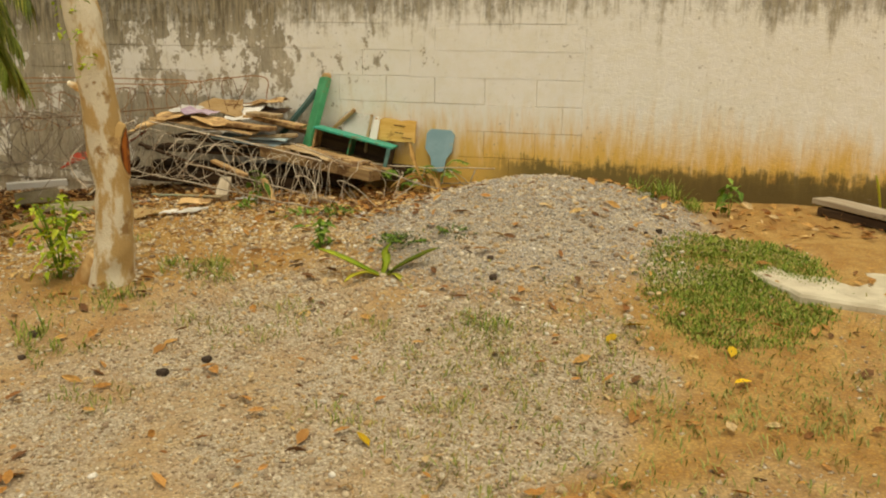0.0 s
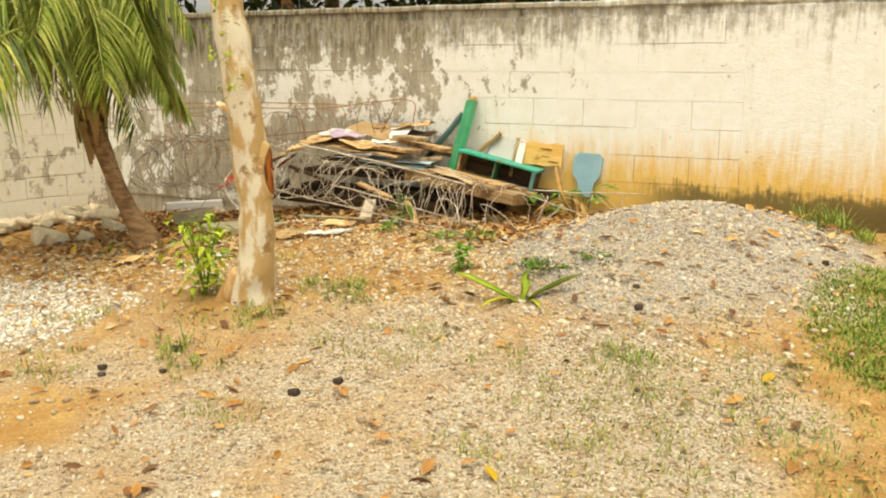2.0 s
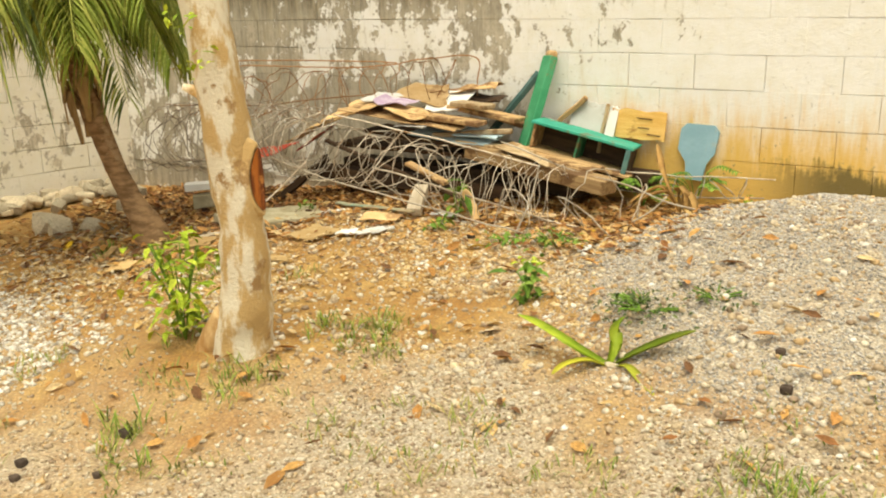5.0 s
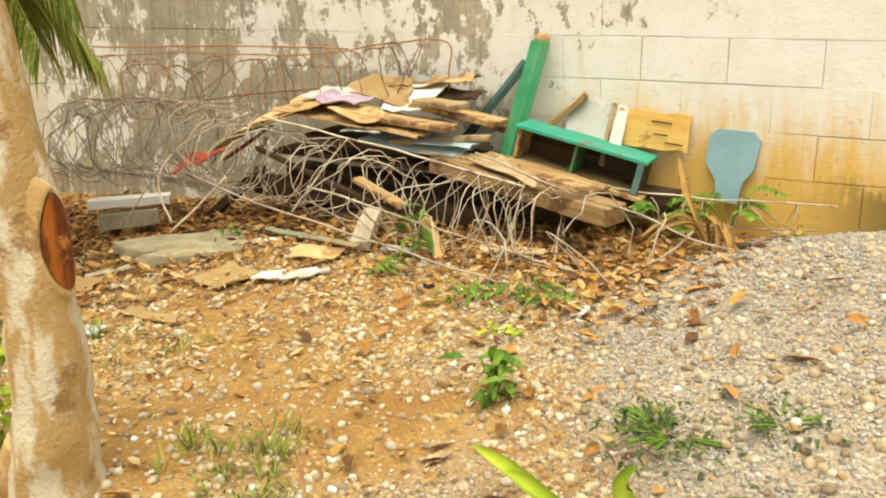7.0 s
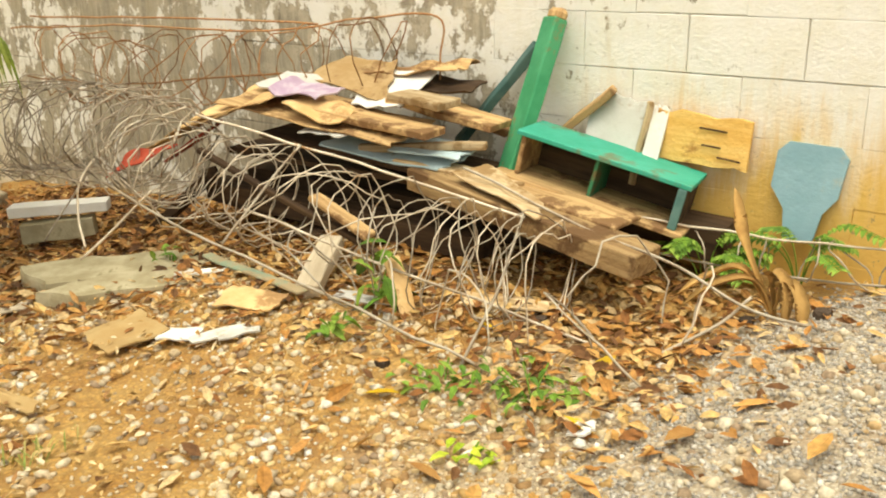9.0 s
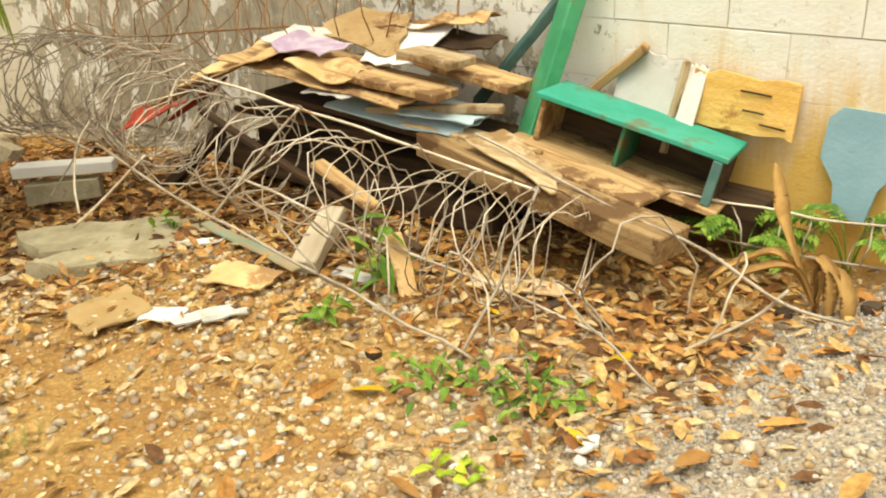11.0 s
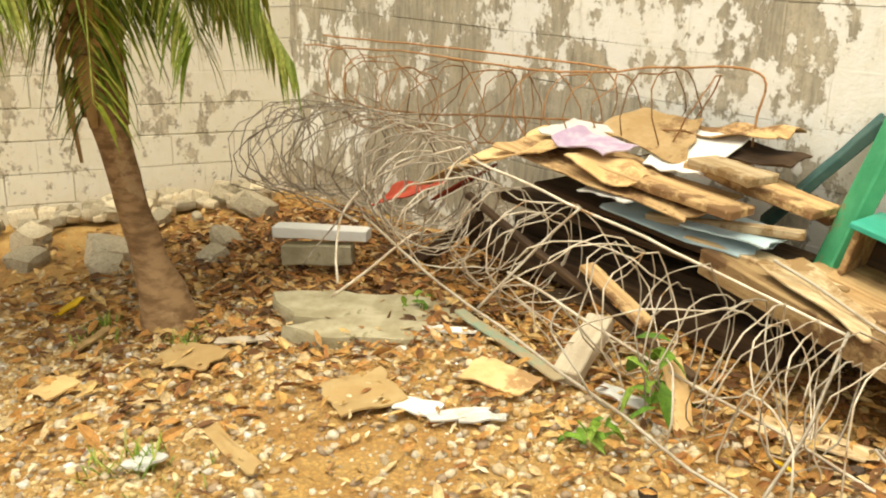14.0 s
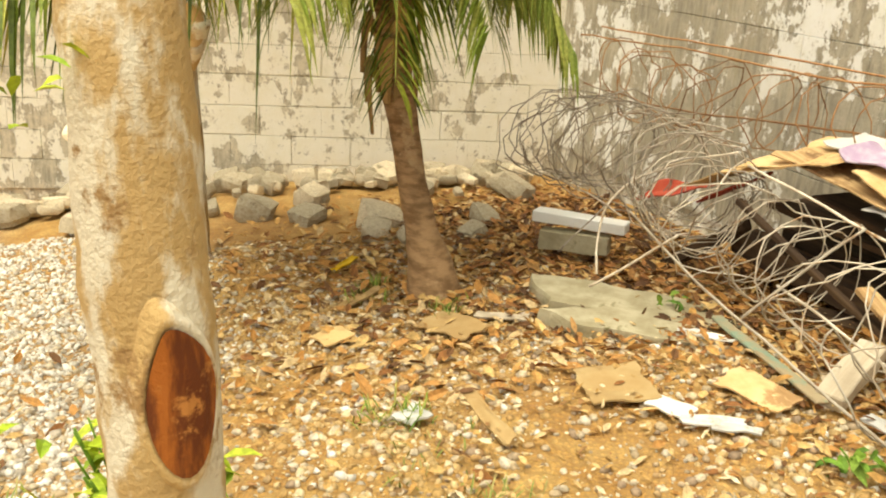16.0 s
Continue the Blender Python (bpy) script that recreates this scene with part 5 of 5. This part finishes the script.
def grass(name, tufts, material, label, seed):
    r = random.Random(seed)
    vs, fs = [], []
    for x, y, h, n, sp in tufts:
        tuft(vs, fs, x, y, h, n, sp, r)
    return tagged(mesh_object(name, vs, fs, material), label, "grass", kind="stuff")


r = random.Random(4)
patch = []
for _ in range(1150):
    a, d = r.uniform(0, 6.28), r.random() ** 0.6
    patch.append((1.55 + 0.46 * d * math.cos(a), 6.45 + 0.85 * d * math.sin(a), r.uniform(0.018, 0.045), 14, 0.035))
grass("grass", patch, GRASS, "low green grass patch beside the slab", 1)
edge = []
for _ in range(300):
    edge.append((r.uniform(0.2, 2.4), 5.4 + r.gauss(0, 0.35), r.uniform(0.02, 0.06), 9, 0.05))
for _ in range(160):
    edge.append((r.uniform(0.4, 2.2), r.uniform(3.9, 5.2), r.uniform(0.03, 0.07), 9, 0.05))
for cx, cy in ((-1.35, 4.95), (-1.75, 5.35), (-1.15, 5.85), (-1.2, 6.1), (-1.5, 5.45), (-0.55, 5.3), (-2.1, 4.7), (0.45, 5.6), (0.1, 5.35), (-2.1, 6.35), (-2.35, 5.3), (-1.9, 4.6), (-0.1, 5.5), (0.6, 5.35), (0.9, 5.2), (-0.6, 5.6), (-1.0, 5.4), (0.2, 4.6), (0.5, 4.9), (-0.9, 4.5)):
    for _ in range(7):
        edge.append((cx + r.gauss(0, 0.1), cy + r.gauss(0, 0.08), r.uniform(0.03, 0.08), 12, 0.04))
grass("grass", edge, DRY_GRASS, "thin yellowing grass tufts over the yard", 2)
green = []
for cx, cy, h in ((-1.4, 4.9, 0.09), (-1.22, 6.02, 0.1), (-1.15, 5.85, 0.08), (0.4, 5.65, 0.07), (-3.3, 6.75, 0.08), (-3.6, 6.55, 0.09), (-2.45, 6.25, 0.1), (0.95, 7.9, 0.2), (1.1, 8.0, 0.2), (1.3, 7.95, 0.18), (-1.85, 5.55, 0.08), (-1.6, 5.0, 0.1), (-1.36, 5.43, 0.09), (-1.35, 5.88, 0.1)):
    for _ in range(8):
        green.append((cx + r.gauss(0, 0.06), cy + r.gauss(0, 0.05), h * r.uniform(0.6, 1.2), 8, 0.02))
grass("grass", green, GRASS, "fresh green grass tufts", 3)


def strap_leaf(name, points, width, material, parent, label=""):
    """A long channelled leaf through points."""
    line = spline(points, 7)
    vs, fs = [], []
    n = len(line)
    for i, p in enumerate(line):
        d = (line[min(i + 1, n - 1)] - line[max(i - 1, 0)]).normalized()
        sd = d.cross(Vector((0, 0, 1)))
        sd = sd.normalized() if sd.length > 0.05 else Vector((1, 0, 0))
        f = i / (n - 1)
        w = width * (0.55 + 0.9 * f) * (1 - f ** 5) * 0.5 + 0.0015
        up = sd.cross(d) * w * 0.5
        vs += [p - sd * w + up, p, p + sd * w + up, p - Vector((0, 0, 0.004))]
    for i in range(n - 1):
        a, b = i * 4, i * 4 + 4
        fs += [(a, b, b + 1, a + 1), (a + 1, b + 1, b + 2, a + 2), (a + 2, b + 2, b + 3, a + 3), (a + 3, b + 3, b, a)]
    return mesh_object(name, vs, fs, material, parent, label, True)


STRAP = surface("strap_leaf_green", (0.22, 0.32, 0.02), (0.36, 0.42, 0.04), 8, bump=0.1, rough=0.45)
STRAP_Y = surface("strap_leaf_yellow", (0.5, 0.45, 0.04), (0.38, 0.4, 0.04), 8, bump=0.1, rough=0.5)


def lily(x, y):
    root = thing("lily_plant", ground_at(x, y, -0.01), "low strap-leaved lily with splayed yellow-green leaves", "plant")
    for pts, w, mt in (
        (((0, 0, 0), (-0.14, 0.0, 0.05), (-0.28, 0.03, 0.085), (-0.4, 0.06, 0.11)), 0.05, STRAP),
        (((0, 0, 0), (-0.1, -0.02, 0.04), (-0.2, 0.0, 0.07), (-0.29, 0.03, 0.09)), 0.05, STRAP),
        (((0, 0, 0), (0.01, 0.03, 0.06), (0.0, 0.06, 0.12), (0.02, 0.08, 0.17)), 0.045, STRAP),
        (((0, 0, 0), (0.09, 0.02, 0.06), (0.18, 0.05, 0.11), (0.28, 0.08, 0.165)), 0.055, STRAP),
        (((0, 0, 0), (-0.06, -0.05, 0.03), (-0.12, -0.1, 0.02), (-0.15, -0.16, 0.0)), 0.03, STRAP_Y),
        (((0, 0, 0), (0.08, -0.04, 0.03), (0.15, -0.09, 0.01), (0.22, -0.15, 0.0)), 0.035, STRAP_Y)):
        strap_leaf("leaf", pts, w, mt, root)


lily(-0.23, 6.08)


def weed(name, x, y, h, spread, count, material, label, leaf, seed):
    rr = random.Random(seed)
    root = thing(name, ground_at(x, y, -0.01), label, "plant")
    for k in range(max(2, count // 9)):
        a = rr.uniform(0, 6.28)
        top = Vector((math.cos(a) * spread * 0.7, math.sin(a) * spread * 0.7, h * rr.uniform(0.7, 1)))
        tube("stalk", spline([(0, 0, 0), top * 0.5 + Vector((0, 0, h * 0.12)), top], 4), 0.003, LEAF, root, 4)
    vs, fs = [], []
    for k in range(count):
        p = Vector((rr.gauss(0, 0.5) * spread, rr.gauss(0, 0.5) * spread, h * rr.uniform(0.15, 1)))
        d = Vector((rr.gauss(0, 1), rr.gauss(0, 1), rr.gauss(0, 0.5))).normalized() * leaf * rr.uniform(0.7, 1.3)
        leaf_quads(vs, fs, p, p + d, leaf * 0.45, (rr.gauss(0, 0.3), rr.gauss(0, 0.3), 1), leaf * 0.3)
    mesh_object("foliage", vs, fs, material, root)


def pinnate(x, y, h, fronds, seed):
    """A weed of arching stalks, each with pairs of small oval leaflets."""
    rr = random.Random(seed)
    root = thing("fern_weed", ground_at(x, y, -0.01), "green weed with paired leaflets beside the wall", "plant")
    for k in range(fronds):
        a = rr.uniform(0, 6.28)
        o = Vector((math.cos(a), 0.5 * math.sin(a) - 0.15, 0))
        top = h * rr.uniform(0.55, 1.0)
        line = spline([(0, 0, 0), o * 0.05 + Vector((0, 0, top * 0.7)), o * 0.13 + Vector((0, 0, top)), o * 0.24 + Vector((0, 0, top * 0.93))], 6)
        stalk = tube("stalk", line, 0.0022, LEAF, root, 4)
        vs, fs = [], []
        for i in range(8, len(line)):
            d = (line[min(i + 1, len(line) - 1)] - line[i - 1]).normalized()
            sd = d.cross(Vector((0, 0, 1))).normalized()
            for sg in (-1, 1):
                leaf_quads(vs, fs, line[i], line[i] + (sd * sg + d * 0.35).normalized() * rr.uniform(0.032, 0.044), 0.017, (0, -0.3, 1), 0.012)
        mesh_object("foliage", vs, fs, LEAF, stalk)


DULL_LEAF = island_palette("dull_leaf", [(0.09, 0.12, 0.035), (0.13, 0.16, 0.05), (0.06, 0.09, 0.025)], 0.7, 0.1)
for args in (
    ("broadleaf_weed", -0.8, 6.55, 0.15, 0.07, 34, LEAF, "upright green weed with drooping leaves", 0.075, 1),
    ("creeping_weed", -0.22, 6.42, 0.05, 0.2, 230, DULL_LEAF, "dull green creeping weed on the gravel", 0.028, 2),
    ("creeping_weed", 0.02, 6.5, 0.04, 0.13, 90, DULL_LEAF, "dull green creeping weed on the gravel", 0.026, 12),
    ("young_shrub", -1.85, 5.57, 0.44, 0.15, 150, LIME_LEAF, "lime-green young shrub beside the tree", 0.068, 3),
    ("seedling", -1.74, 7.5, 0.24, 0.1, 18, LEAF, "green seedling growing through the wire", 0.09, 4),
    ("seedling", -1.72, 7.28, 0.08, 0.07, 16, LEAF, "small green seedling at the heap", 0.06, 5),
    ("ground_weed", -1.0, 7.25, 0.08, 0.16, 60, LEAF, "low green weeds at the foot of the heap", 0.045, 6),
    ("ground_weed", -1.25, 7.2, 0.07, 0.12, 40, LEAF, "low green weeds at the foot of the heap", 0.045, 7),
    ("ground_weed", -1.0, 6.95, 0.05, 0.06, 16, LIME_LEAF, "bright green seedling on gravel edge", 0.05, 8),
    ("ground_weed", -2.9, 7.55, 0.1, 0.08, 18, LEAF, "green seedling among dry leaves", 0.05, 11),
    ("ground_weed", -0.35, 8.35, 0.06, 0.05, 14, LIME_LEAF, "bright green seedling at the wall foot", 0.04, 13),
    ("wall_weed", -5.75, 5.6, 0.3, 0.15, 40, LEAF, "green weed growing at the block wall", 0.06, 14),
    ("wall_weed", 1.5, 7.95, 0.25, 0.06, 26, LEAF, "green weed by the wall", 0.08, 15),
):
    weed(*args)
pinnate(-0.93, 8.27, 0.21, 10, 9)
pinnate(-0.64, 8.36, 0.27, 7, 10)
dry = thing("dry_banana_leaf", ground_at(-0.62, 8.02), "withered orange-brown drooping leaf clump by the wall", "plant")
for pts in (((0, 0, 0), (-0.1, 0, 0.2), (-0.14, 0.02, 0.3), (-0.16, 0.03, 0.38)), ((0, 0, 0), (-0.06, -0.03, 0.12), (-0.16, -0.08, 0.1), (-0.24, -0.12, 0.03)), ((0, 0, 0), (-0.02, 0, 0.14), (0.03, -0.02, 0.12), (0.05, -0.05, 0.0)), ((0, 0, 0), (-0.1, -0.01, 0.14), (-0.2, -0.02, 0.1), (-0.28, -0.06, 0.04)), ((0, 0, 0), (0.03, 0, 0.12), (0.08, -0.03, 0.08), (0.1, -0.06, 0.0))):
    strap_leaf("leaf", pts, 0.045, DRY_STRAP, dry)
young = thing("lily_plant", ground_at(2.45, 8.1), "yellowing upright strap leaf plant by the wall", "plant")
for pts in (((0, 0, 0), (-0.03, 0, 0.12), (-0.05, 0, 0.22), (-0.07, 0, 0.3)), ((0, 0, 0), (0.04, 0, 0.12), (0.08, 0, 0.2), (0.13, 0, 0.27))):
    strap_leaf("leaf", pts, 0.05, STRAP_Y, young)
